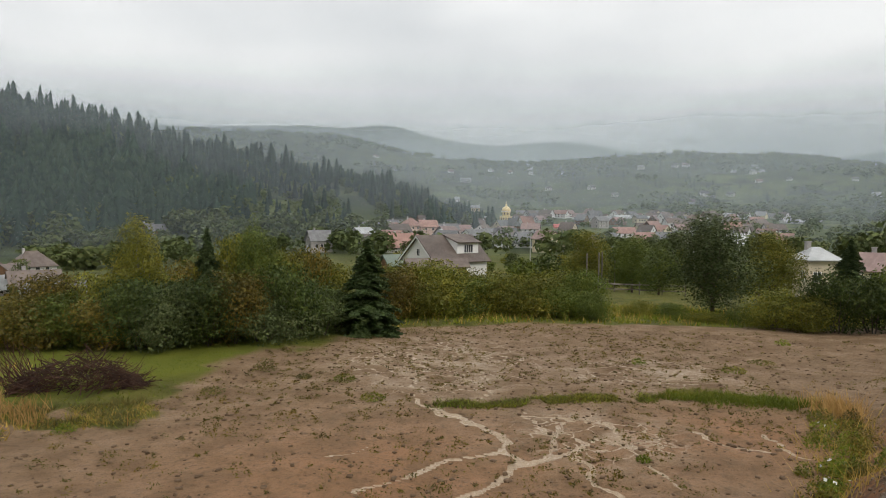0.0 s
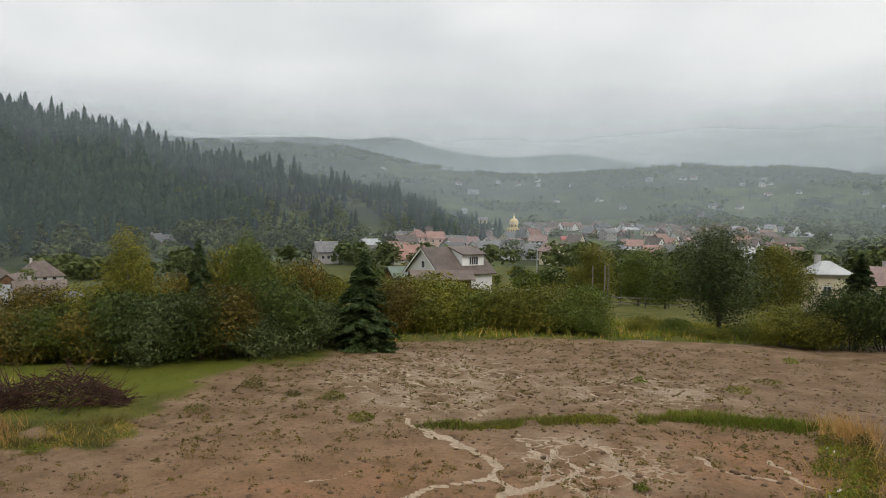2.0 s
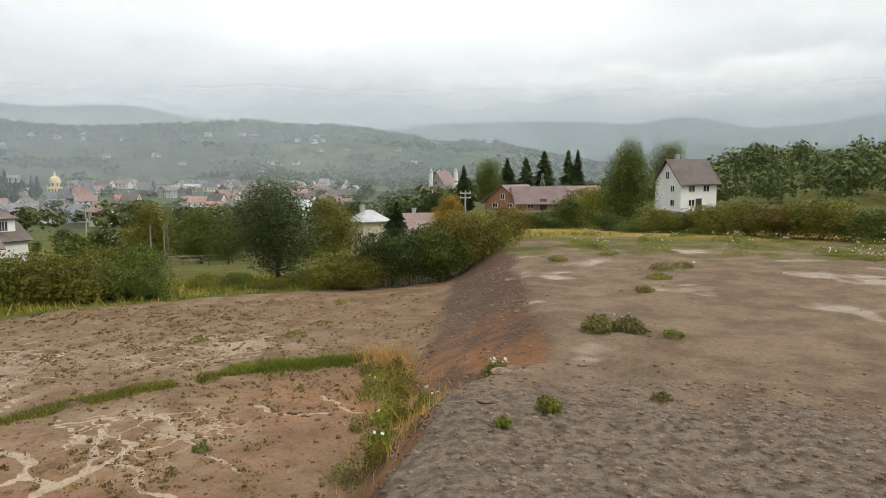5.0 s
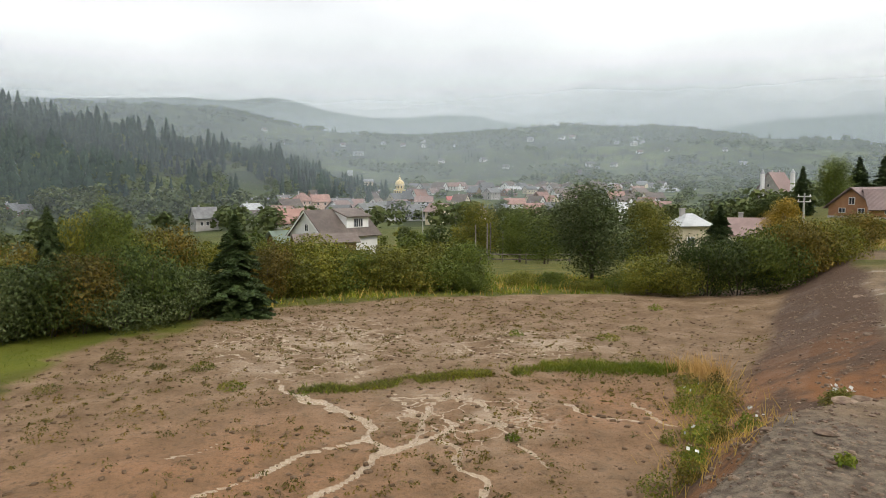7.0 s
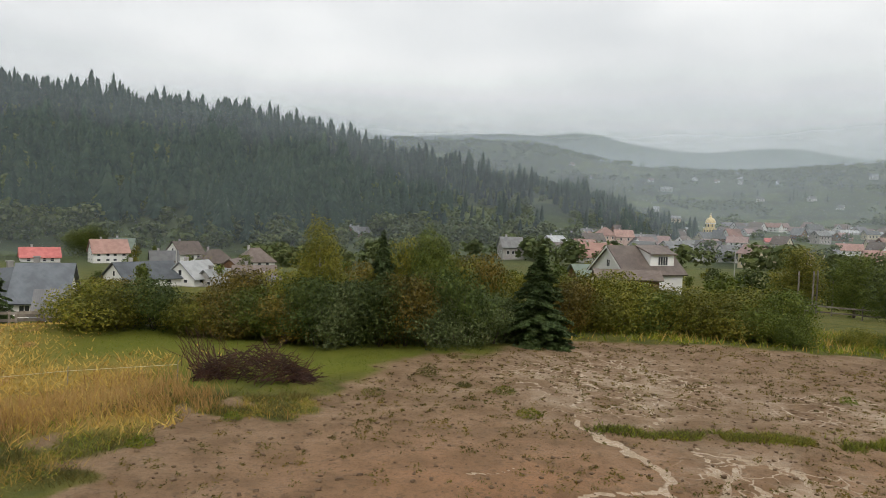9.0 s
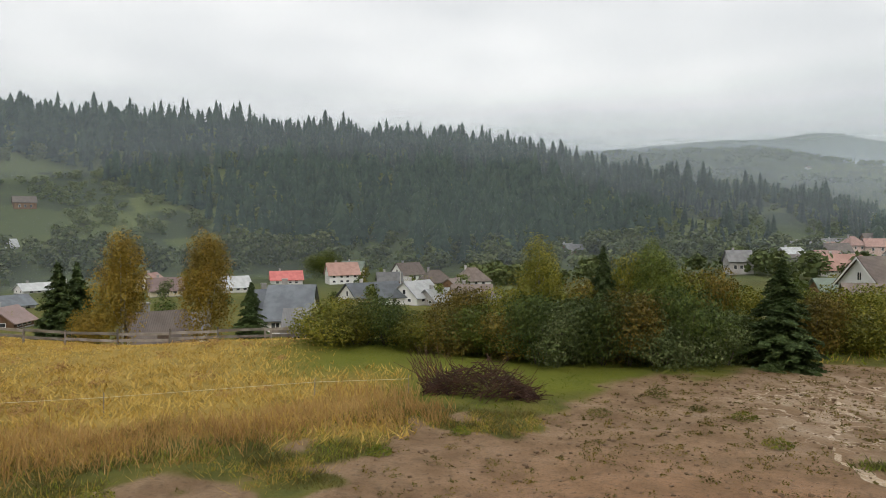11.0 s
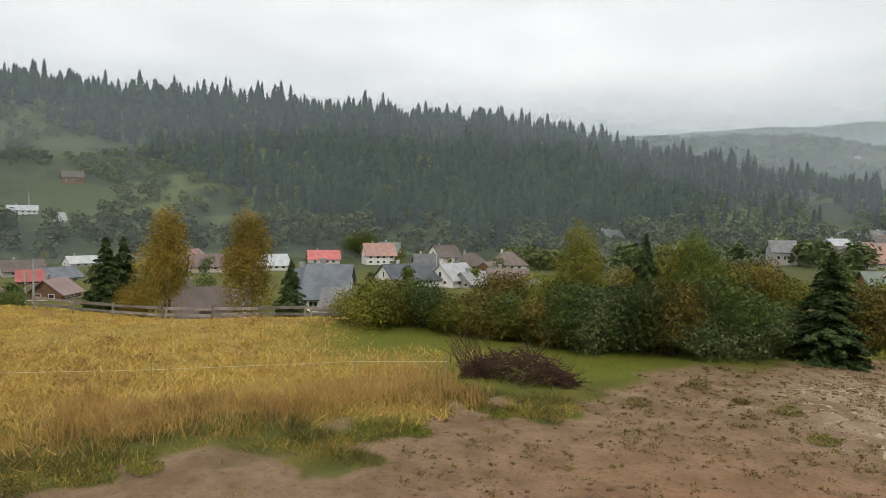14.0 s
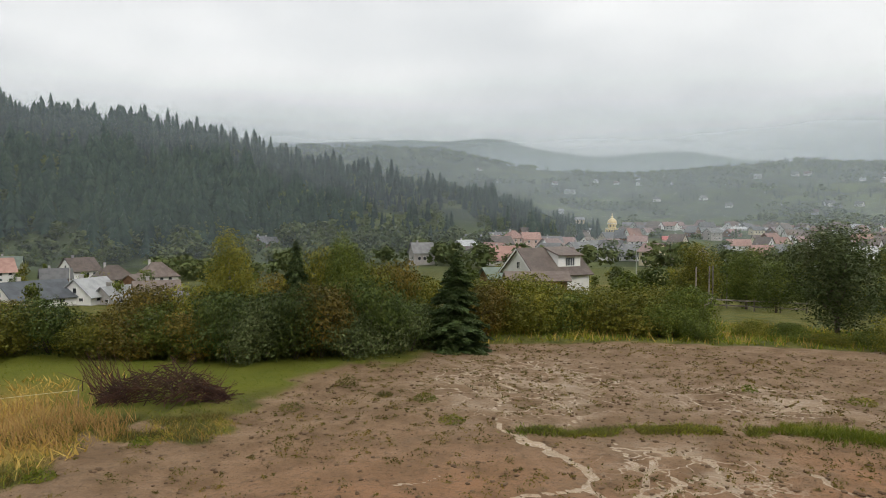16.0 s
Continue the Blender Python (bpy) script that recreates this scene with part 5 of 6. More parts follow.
# ---- the church with its golden dome ----
cx, cy = at(5.1, 800)
church = thing("church", cx, cy, ground_z(cx, cy), -5.1)
bm = bmesh.new()
box_into(bm, -7, 7, -6, 6, -1, 7.6)
box_into(bm, -3, 3, -7.6, -6, -1, 8.8)
part("wall", bm, M["yellow_wall"], church)
bm = bmesh.new()
box_into(bm, -7.4, 7.4, -6.4, 6.4, 7.6, 8.1)
bmesh.ops.create_cone(bm, cap_ends=True, segments=16, radius1=5.5, radius2=5.5, depth=0.6, matrix=Matrix.Translation((0, 0, 12.7)))
part("cornice", bm, M["trim_white"], church, "white cornice")
bm = bmesh.new()
bmesh.ops.create_cone(bm, cap_ends=True, segments=16, radius1=5.0, radius2=5.0, depth=4.4, matrix=Matrix.Translation((0, 0, 10.3)))
drum = part("drum", bm, M["yellow_wall"], church)
for i in range(8):
    a = radians(45 * i + 22.5)
    bm = bmesh.new()
    box_into(bm, -0.6, 0.6, -0.12, 0.12, -1.3, 1.3)
    o = part("window", bm, M["pane"], drum)
    o.matrix_local = Matrix.Translation((4.98 * math.sin(a), -4.98 * math.cos(a), 10.4)) @ Matrix.Rotation(a, 4, "Z")
bm = bmesh.new()
prof = [(5.2, 13.0), (5.25, 14.2), (4.9, 15.6), (4.1, 17.0), (2.9, 18.1), (1.5, 18.8), (1.1, 19.2), (1.1, 20.4), (1.4, 20.5), (0.7, 21.3), (0.1, 21.8)]
rings = [[bm.verts.new((r * math.cos(2 * math.pi * k / 20), r * math.sin(2 * math.pi * k / 20), z)) for k in range(20)] for r, z in prof]
for a, b in zip(rings[:-1], rings[1:]):
    for k in range(20):
        bm.faces.new((a[k], a[(k + 1) % 20], b[(k + 1) % 20], b[k]))
bm.faces.new(rings[-1])
bm.faces.new(rings[0][::-1])
dm = part("dome", bm, M["dome_gold"], church, "golden dome")
bm = bmesh.new()
box_into(bm, -0.15, 0.15, -0.15, 0.15, 21.6, 24.5)
box_into(bm, -0.8, 0.8, -0.14, 0.14, 23.2, 23.5)
part("cross", bm, M["dome_gold"], dm)
for i in range(5):
    window_part(church, -5.4 + 2.7 * i, -6.05 if abs(i - 2) > 1 else -7.65, 4.4, 1.3, 3.2, "front", False)
tagged(church, "yellow church with a golden dome in the town", "church")

# ---- the rest of the town and the farms on the far hill ----
rngh = random.Random(9)
ROOFS = ("roof_brown", "roof_grey", "roof_brown", "roof_mauve", "roof_light", "roof_grey", "roof_brown", "roof_pink")
WALLS = ("white_wall", "cream_wall", "white_wall", "wood_wall", "grey_wall", "white_wall")


def settler(az, d, w, deep, h, turn, wall, roof, label, group):
    x, y = at(az, d)
    el = math.degrees(math.atan2(ground_z(x, y) + h - 5, d))
    return house(az, d, w, deep, el, turn, wall, roof, label, rise=rngh.uniform(0.38, 0.6), windows=((0.25, 0.5, 0.75), 1 if h < 7 else 2), side=1, chimney=rngh.choice((0, 1)), plinth=False, group=group)


for i in range(235):
    az = rngh.uniform(-7, 26)
    d = 250 + 690 * rngh.random() ** 0.75
    if abs(az - 5.5) < 2.6 and d < 320 or abs(az - 6.3) < 2.2 and d > 690 or abs(az - 5.1) < 1.3 and d > 560 or az < -1.5 and d > 430 or abs(az) < 4 and d < 210:
        continue
    roof = rngh.choice(ROOFS)
    settler(az, d, rngh.uniform(8, 13), rngh.uniform(6, 9), rngh.uniform(5.0, 8.0), rngh.uniform(-50, 70), rngh.choice(WALLS), roof, "town house with a " + {"roof_brown": "brown", "roof_grey": "grey", "roof_mauve": "mauve", "roof_light": "pale", "roof_pink": "reddish"}[roof] + " roof", "town houses")
FARMS = ((-3.9, 1532), (0.6, 1569), (5.4, 1585), (7.1, 1562), (1.1, 1246), (15.6, 1565), (18.1, 1582), (19.4, 1240), (20.8, 1296), (24.2, 1545), (23.8, 1601), (-15.2, 1495), (-13.3, 1430), (-14.4, 1450), (26.1, 1446), (22.3, 1545), (20.3, 1310), (18.9, 1590))
for i in range(34):
    az, d = FARMS[i] if i < len(FARMS) else (rngh.uniform(-10, 34), rngh.uniform(1250, 1700))
    settler(az, d, rngh.uniform(9, 15), 9, rngh.uniform(6, 9), rngh.uniform(-40, 60), "white_wall", rngh.choice(("roof_light", "roof_grey", "roof_mauve")), "white farmhouse on the far misty hill", "hill farms")
house(1.8, 1455, 22, 10, 2.72, 10, "white_wall", "roof_light", "large white house on the far hillside", windows=((0.2, 0.4, 0.6, 0.8), 2), group="hill farms")

# village trees between the houses
rng = np.random.default_rng(21)
VTREE = {k: [broad_tree("tree", rng, 6.5, 8.0, 0.6, 0.40, 620, M[k], M["bark"], 9, 0.16) for _ in range(2)] for k in ("leaf_green", "leaf_dark", "leaf_grey", "leaf_olive")}
NAMES = {"leaf_green": "green", "leaf_dark": "dark green", "leaf_grey": "grey-green", "leaf_olive": "yellowing"}
for i in range(160):
    left = i < 70
    az = rng.uniform(-86, -14) if left else rng.uniform(-8, 30)
    d = rng.uniform(105, 340) if left else 95 + 330 * rng.random() ** 1.3
    if not left and abs(az) < 6 and d < 150:
        continue
    if not left and d > 140 and rng.random() < 0.55:
        continue
    k = rng.choice(list(VTREE), p=(0.4, 0.25, 0.2, 0.15))
    x, y = at(az, d)
    s = rng.uniform(0.32, 0.66) if left else rng.uniform(0.45, 0.8)
    plant("garden_tree", VTREE[k][i % 2], x, y, (s, s, s * rng.uniform(0.8, 1.15)), NAMES[k] + " garden tree between village houses", "tree", "village trees", rz=rng.uniform(0, 360), sink=0.3)

for i in range(64):
    az, d = rng.uniform(-10, 25), rng.uniform(72, 190)
    if -6 < az < 5 and d < 118 or 9 < az < 15 and d < 84:
        continue
    k = rng.choice(list(VTREE), p=(0.4, 0.35, 0.1, 0.15))
    x, y = at(az, d)
    s = rng.uniform(0.32, 0.55)
    plant("garden_tree", VTREE[k][i % 2], x, y, (s * 1.2, s * 1.2, s), NAMES[k] + " low garden tree below the hedge", "tree", "village trees", rz=rng.uniform(0, 360), sink=0.3)

# ---- fences, poles and the brush pile ----
def post_mesh(r, h, sides=7, taper=0.85, seed=0):
    bm = bmesh.new()
    limb(bm, (0, 0, -0.4), (0.02, 0.01, h), r, r * taper, sides, r * 0.12, np.random.default_rng(seed), 3)
    return bm


def rail_mesh(p0, p1, w, t):
    bm = bmesh.new()
    p0, p1 = Vector(p0), Vector(p1)
    ax = (p1 - p0).normalized()
    sd = Vector((-ax.y, ax.x, 0)).normalized() * t / 2
    up = Vector((0, 0, w / 2))
    a = [bm.verts.new(p0 + q) for q in (-sd - up, sd - up, sd + up, -sd + up)]
    b = [bm.verts.new(p1 + q) for q in (-sd - up, sd - up, sd + up, -sd + up)]
    bm.faces.new(a[::-1])
    bm.faces.new(b)
    for i in range(4):
        bm.faces.new((a[i], a[(i + 1) % 4], b[(i + 1) % 4], b[i]))
    return bm


def fence(points, post_h, rails, label, r=0.06, every=2.4, jitter=0.04, seed=3, name="fence"):
    """A fence along plan points: posts with rails nailed between them."""
    q = random.Random(seed)
    x0, y0 = points[0]
    root = thing(name, x0, y0, ground_z(x0, y0))
    off = Vector((x0, y0, ground_z(x0, y0)))
    spots = []
    for (ax, ay), (bx, by) in zip(points[:-1], points[1:]):
        k = max(1, round(math.hypot(bx - ax, by - ay) / every))
        spots += [(ax + (bx - ax) * i / k, ay + (by - ay) * i / k) for i in range(k)]
    spots.append(points[-1])
    tops = []
    for i, (x, y) in enumerate(spots):
        p = Vector((x, y, ground_z(x, y))) - off
        o = part("post", post_mesh(r, post_h * q.uniform(0.92, 1.1), seed=i), M["wood_grey"], root)
        o.matrix_local = Matrix.Translation(p) @ Matrix.Rotation(q.uniform(-0.06, 0.06), 4, "X")
        tops.append(p)
    for a, b in zip(tops[:-1], tops[1:]):
        for h in rails:
            da, db = q.uniform(-jitter, jitter), q.uniform(-jitter, jitter)
            part("rail", rail_mesh(a + Vector((0, 0, h + da)), b + Vector((0, 0, h + db)), 0.13, 0.05), M["wood_grey"], root)
    return tagged(root, label, "fence")


fence([at(-66, 41), at(-61, 39), at(-54, 38), at(-47, 37), at(-42.5, 36)], 0.8, (0.3, 0.62), "weathered grey plank fence along the meadow", seed=4)
fence([at(-46.5, 33.8), at(-42.6, 33.2), at(-41, 33)], 0.5, (0.2, 0.4), "fallen low grey rail fence at the meadow edge", seed=8)
fence([at(9, 72), at(12.5, 70), at(15.5, 70), at(19, 72)], 1.2, (0.45, 0.95), "old wooden paddock fence beyond the hedge", every=3.0, seed=6)

for az, d, top, r in ((11.4, 80, 0.42, 0.09), (12.35, 80, 0.55, 0.09), (12.6, 82, 0.5, 0.09), (13.6, 80, -0.3, 0.07)):
    x, y = at(az, d)
    g = ground_z(x, y)
    o = new("wooden_pole")
    o.location = (x, y, g)
    part("pole", post_mesh(r, top - g, 7, 0.8, int(az * 10)), M["wood_grey"], o)
    tagged(o, "bare weathered wooden pole standing in the meadow", "pole", "wooden poles")


def power_pole(az, d, el_top, arms=1, r=0.11, label="pale concrete power pole with a crossarm"):
    x, y = at(az, d)
    g = ground_z(x, y)
    h = 5 + d * math.tan(radians(el_top)) - g
    root = thing("power_pole", x, y, g, -az + 10)
    part("mast", post_mesh(r, h, 8, 0.7, 2), M["concrete"], root)
    for i in range(arms):
        bm = bmesh.new()
        box_into(bm, -0.6, 0.6, -0.05, 0.05, h - 0.35 - 0.5 * i, h - 0.25 - 0.5 * i)
        arm = part("crossarm", bm, M["concrete"], root)
        for sx in (-0.5, 0, 0.5):
            bm = bmesh.new()
            bmesh.ops.create_cone(bm, cap_ends=True, segments=8, radius1=0.05, radius2=0.035, depth=0.16, matrix=Matrix.Translation((sx, 0, h - 0.17 - 0.5 * i)))
            part("insulator", bm, M["trim_white"], arm)
    return tagged(root, label, "pole", "power poles")


power_pole(35.8, 76, -0.84, 2)
for az, d, el in ((-79.0, 75, -4.7), (-72.6, 85, -5.1), (-70.7, 80, -6.0), (-66.0, 90, -3.7), (-66.5, 110, -4.6), (-75.6, 300, -2.9), (-69.5, 260, -3.0), (-61.0, 240, -3.3), (-36.3, 200, -3.3), (7.0, 180, -1.9), (-68.9, 385, 0.4), (-71.5, 400, 0.3), (-74.5, 420, 0.1), (-66.2, 420, 0.9), (-78, 430, 0.7), (-72.7, 440, 1.5)):
    power_pole(az, d, el, 0, 0.09 + d * 0.0004, "slim pale pole in the village")
# the lattice mast among the firs
x, y = at(41.9, 150)
g = ground_z(x, y)
mast = thing("lattice_mast", x, y, g, 20)
hm = 5 + 150 * math.tan(radians(0.5)) - g
bm = bmesh.new()
for sx, sy in ((-1, -1), (1, -1), (1, 1), (-1, 1)):
    limb(bm, (sx * 0.7, sy * 0.7, -0.2), (sx * 0.12, sy * 0.12, hm), 0.06, 0.04, 4, 0, None, 1)
for i in range(6):
    f0, f1 = 0.7 - 0.58 * i / 6, 0.7 - 0.58 * (i + 1) / 6
    for s in (-1, 1):
        limb(bm, (-f0, s * f0, hm * i / 6), (f1, s * f1, hm * (i + 1) / 6), 0.03, 0.03, 4, 0, None, 1)
part("lattice", bm, M["concrete"], mast)
tagged(mast, "pale steel lattice power mast among firs", "mast")

# electric fence: a dark post, thin stakes and a pale cord
cord_pts = [(-27.5, 0.8), (-25.3, 3.3), (-21.3, 8.2), (-18.4, 11.3), (-14.5, 15.5), (-12.6, 17.6)]
ef = thing("electric_fence", -21.3, 8.2, ground_z(-21.3, 8.2))
base = Vector((-21.3, 8.2, ground_z(-21.3, 8.2)))
x, y = at(-68.6, 25.6)
o = part("post", post_mesh(0.075, 1.12, 8, 0.95, 7), M["wood_dark"], ef, "short dark wooden post")
o.location = Vector((x, y, ground_z(x, y))) - base
for x, y in cord_pts:
    o = part("stake", post_mesh(0.014, 0.6, 5, 0.9, 1), M["wood_grey"], ef)
    o.location = Vector((x, y, ground_z(x, y))) - base
bm = bmesh.new()
for (ax, ay), (bx, by) in zip(cord_pts[:-1], cord_pts[1:]):
    limb(bm, Vector((ax, ay, ground_z(ax, ay) + 0.46)) - base, Vector((bx, by, ground_z(bx, by) + 0.46)) - base, 0.006, 0.006, 5, 0, None, 1)
part("cord", bm, M["cord"], ef, "pale yellow cord")
tagged(ef, "electric fence of thin cord, stakes and one dark post", "fence")

# heap of cut brown branches
rngp = np.random.default_rng(33)
bm = bmesh.new()
for i in range(560):
    u, w = rngp.uniform(-1, 1), rngp.normal(0, 0.32)
    h = max(0.05, (1 - u * u) * 0.85 * rngp.random() ** 0.8 + 0.05)
    a = rngp.normal(0.15, 0.9)
    ln = rngp.uniform(0.3, 0.95)
    c = Vector((u * 1.75, w * (1 - 0.5 * abs(u)) * 1.3, h))
    dv = Vector((math.cos(a), math.sin(a) * 0.7, rngp.normal(0.15, 0.55))) * ln
    limb(bm, c - dv * 0.5, c + dv * 0.5, 0.018, 0.006, 4, 0.03, rngp, 2)
heap, bm = bm, bmesh.new()
for i in range(46):
    c = Vector((-1.5 + rngp.normal(0, 0.35), rngp.normal(0, 0.3), 0.3))
    limb(bm, c, c + Vector((rngp.uniform(-0.9, 0.1), rngp.normal(0, 0.3), rngp.uniform(0.5, 1.25))), 0.014, 0.004, 4, 0.04, rngp, 3)
px, py = -10.6, 18.6
pile = thing("brush_pile", px, py, ground_z(px, py), 12)
part("brushwood", heap, M["twig"], pile)
part("upright_branches", bm, M["twig"], pile)["kind"] = "stuff"
tagged(pile, "heap of cut dark reddish-brown branches on grass", "brush pile")


# ---- grass, weeds and stones ----
def grass_stuff(name, rng, x, y, tall, wide, material, label, lean=0.35):
    n = len(x)
    z = height(x, y) - 0.02
    a = rng.uniform(0, 6.283, n)
    ln = rng.normal(0, lean, (n, 2)) * tall[:, None]
    side = np.stack([np.cos(a) * wide, np.sin(a) * wide, np.zeros(n)], 1)
    base = np.stack([x, y, z], 1)
    tip = base + np.stack([ln[:, 0], ln[:, 1], tall], 1)
    v = np.stack([base - side, base + side, tip], 1).reshape(-1, 3)
    ob = new(name, quick_mesh(name, v, np.arange(3 * n).reshape(n, 3)))
    ob.data.materials.append(material)
    return tagged(ob, label, "grass", kind="stuff")


def polar_lot(rng, n, a0, a1, r0, r1):
    az = np.radians(rng.uniform(a0, a1, n))
    r = np.sqrt(rng.uniform(r0 * r0, r1 * r1, n))
    return r * np.sin(az), r * np.cos(az)


def gold_at(x, y):
    r, az = np.hypot(x, y), np.degrees(np.arctan2(x, y))
    g = smooth(-31, -41, az + (vnoise(x, y, 2.5, 41) - 0.5) * 10) * smooth(14.5, 18.5, r + (vnoise(x, y, 1.5, 42) - 0.5) * 5) * smooth(60, 48, r)
    return g * (1 - smooth(-52, -40, az) * smooth(21, 27, r))


rng = np.random.default_rng(55)
x, y = polar_lot(rng, 90000, -100, -30, 15, 46)
k = rng.random(len(x)) < gold_at(x, y) * (0.35 + 0.65 * vnoise(x, y, 1.3, 81))
x, y = x[k], y[k]
r = np.hypot(x, y)
grass_stuff("dry_meadow_grass", rng, x, y, rng.uniform(0.08, 0.22, len(x)) * np.interp(r, (15, 24, 30), (1.4, 1.2, 0.7)), 0.016 + r * 0.0007, M["blade_gold"], "golden dry meadow grass", 0.8)
x, y = polar_lot(rng, 26000, -92, -27, 15.5, 23)
k = rng.random(len(x)) < smooth(0.3, 0.7, vnoise(x, y, 2.2, 82)) * smooth(15, 18.5, np.hypot(x, y)) * smooth(23, 20, np.hypot(x, y)) * (mud_mask(x, y) < 0.4)
x, y = x[k], y[k]
grass_stuff("tall_straw_grass", rng, x, y, rng.uniform(0.2, 0.55, len(x)), np.full(len(x), 0.014), M["blade_straw"], "tall straw-coloured dead grass", 0.4)
x, y = polar_lot(rng, 46000, -100, -14, 9, 33)
rr, aa = np.hypot(x, y), np.degrees(np.arctan2(x, y))
k = (gold_at(x, y) < 0.6) & (rng.random(len(x)) < (1 - mud_mask(x, y)) * (0.3 + 0.7 * smooth(0.35, 0.65, vnoise(x, y, 1.1, 83))))
x, y, rr = x[k], y[k], rr[k]
x, y, rr = x[rr > 18.5], y[rr > 18.5], rr[rr > 18.5]
grass_stuff("short_green_grass", rng, x, y, rng.uniform(0.05, 0.16, len(x)) * np.where(rr > 21, 0.6, 1.2), np.full(len(x), 0.02), M["blade_green"], "short green grass with weeds", 0.9)
x, y = polar_lot(rng, 120000, -100, -24, 8, 19.5)
k = rng.random(len(x)) < (1 - mud_mask(x, y)) * smooth(0.3, 0.62, 0.6 * vnoise(x, y, 0.55, 85) + 0.4 * vnoise(x, y, 1.8, 86)) * (1 - 0.6 * gold_at(x, y))
x, y = x[k], y[k]
grass_stuff("ragged_grass", rng, x, y, rng.uniform(0.04, 0.17, len(x)) * (0.5 + vnoise(x, y, 0.7, 87)), np.full(len(x), 0.011), M["blade_olive"], "ragged olive-brown grass before the meadow", 0.9)
k = rng.random(len(x)) < 0.3 * smooth(0.45, 0.65, vnoise(x, y, 1.5, 88))
grass_stuff("ragged_green", rng, x[k] + 0.02, y[k], rng.uniform(0.06, 0.18, int(k.sum())), np.full(int(k.sum()), 0.011), M["blade_green"], "patches of fresh green grass before the meadow", 0.8)
# verge behind the mud, under the hedge and past the shelf
x, y = polar_lot(rng, 30000, -8, 60, 29, 46)
k = (mud_mask(x, y) < 0.3) & (rng.random(len(x)) < 0.25 + 0.75 * smooth(0.4, 0.6, vnoise(x, y, 1.4, 84)))
k &= ~((bank(x, y)[0] > 0.5) & (np.hypot(x, y) < 36))
x, y = x[k], y[k]
grass_stuff("verge_grass", rng, x, y, rng.uniform(0.1, 0.36, len(x)), np.full(len(x), 0.03), M["blade_green"], "rough green verge grass", 0.7)
k = rng.random(len(x)) < 0.25
grass_stuff("verge_straw", rng, x[k] + 0.1, y[k], rng.uniform(0.2, 0.5, int(k.sum())), np.full(int(k.sum()), 0.024), M["blade_gold"], "yellow dry stalks in the verge")


def along(rng, pts, n, spread):
    pts = np.array(pts, dtype=float)
    seg = np.linalg.norm(np.diff(pts, axis=0), axis=1)
    k = rng.choice(len(seg), n, p=seg / seg.sum())
    u = rng.random(n)[:, None]
    p = pts[k] + (pts[k + 1] - pts[k]) * u
    p += rng.normal(0, 1, (n, 2)) * np.array(spread)[None]
    return p[:, 0], p[:, 1]


# grass strip across the mud, weeds along the toe of the bank
x, y = along(rng, ((-0.5, 17.2), (0.6, 17.0), (1.7, 17.3), (2.6, 17.6), (3.9, 17.6), (5.2, 17.9)), 5200, (0.3, 0.2))
k = vnoise(x, y, 0.5, 95) > 0.44
x, y = x[k], y[k]
grass_stuff("grass_strip", rng, x, y, rng.uniform(0.05, 0.16, len(x)), np.full(len(x), 0.013), M["blade_olive"], "low yellowing grass strip across the mud", 0.9)
k = rng.random(len(x)) < 0.6
grass_stuff("grass_strip", rng, x[k] + 0.03, y[k], rng.uniform(0.05, 0.14, int(k.sum())), np.full(int(k.sum()), 0.018), M["blade_green"], "low green grass strip across the mud", 0.9)
x, y = along(rng, ((5.6, 18.2), (7.0, 17.8), (8.1, 17.4), (9.4, 17.0)), 5600, (0.4, 0.3))
k = vnoise(x, y, 0.6, 96) > 0.42
x, y = x[k], y[k]
grass_stuff("grass_strip", rng, x, y, rng.uniform(0.06, 0.2, len(x)), np.full(len(x), 0.015), M["blade_green"], "fresh green grass strip across the mud", 0.75)
x, y = along(rng, ((9.6, 17.0), (9.2, 15.8)), 420, (0.25, 0.4))
grass_stuff("dry_tuft", rng, x, y, rng.uniform(0.25, 0.6, len(x)), np.full(len(x), 0.014), M["blade_straw"], "straw-yellow grass tuft at the bank's foot", 0.5)
bank_path = ((9.2, 15.9), (8.2, 13.8), (7.2, 12.0), (6.3, 10.5), (5.5, 9.4))
x, y = along(rng, bank_path, 900, (0.4, 0.5))
grass_stuff("bank_straw", rng, x, y, rng.uniform(0.12, 0.42, len(x)), np.full(len(x), 0.008), M["blade_gold"], "yellowing stalks along the bank's foot", 0.5)


def leaf_scatter(name, rng, x, y, size, spread, per, material, label):
    """Low rosettes of small leaves, all in one mesh."""
    cx, cy = np.repeat(x, per), np.repeat(y, per)
    sp = np.repeat(spread, per)
    off = rng.normal(0, 1, (len(cx), 2)) * sp[:, None]
    px, py = cx + off[:, 0], cy + off[:, 1]
    pz = height(px, py) + np.abs(rng.normal(0, 0.45, len(px))) * sp + 0.01
    nr = np.stack([off[:, 0] / sp * 0.4, off[:, 1] / sp * 0.4, np.full(len(px), 0.8)], 1)
    v, f = leaves(rng, np.stack([px, py, pz], 1), nr, size, 0.4)
    ob = new(name, quick_mesh(name, v, f))
    ob.data.materials.append(M[material])
    return tagged(ob, label, "weeds", kind="stuff")


# small rosettes of weed scattered over the mud
x, y = polar_lot(rng, 3000, -40, 34, 9.5, 30.5)
k = (mud_mask(x, y) > 0.7) & (bank(x, y)[0] < 0.1) & (rng.random(len(x)) < 0.25 + 0.75 * smooth(0.45, 0.65, vnoise(x, y, 2.6, 91)))
x, y = x[k], y[k]
leaf_scatter("mud_weeds", rng, x, y, 0.032, rng.uniform(0.03, 0.1, len(x)) * (1 + 1.4 * (rng.random(len(x)) < 0.14)), 18, "leaf_rust", "small weed rosettes dotted over the mud")


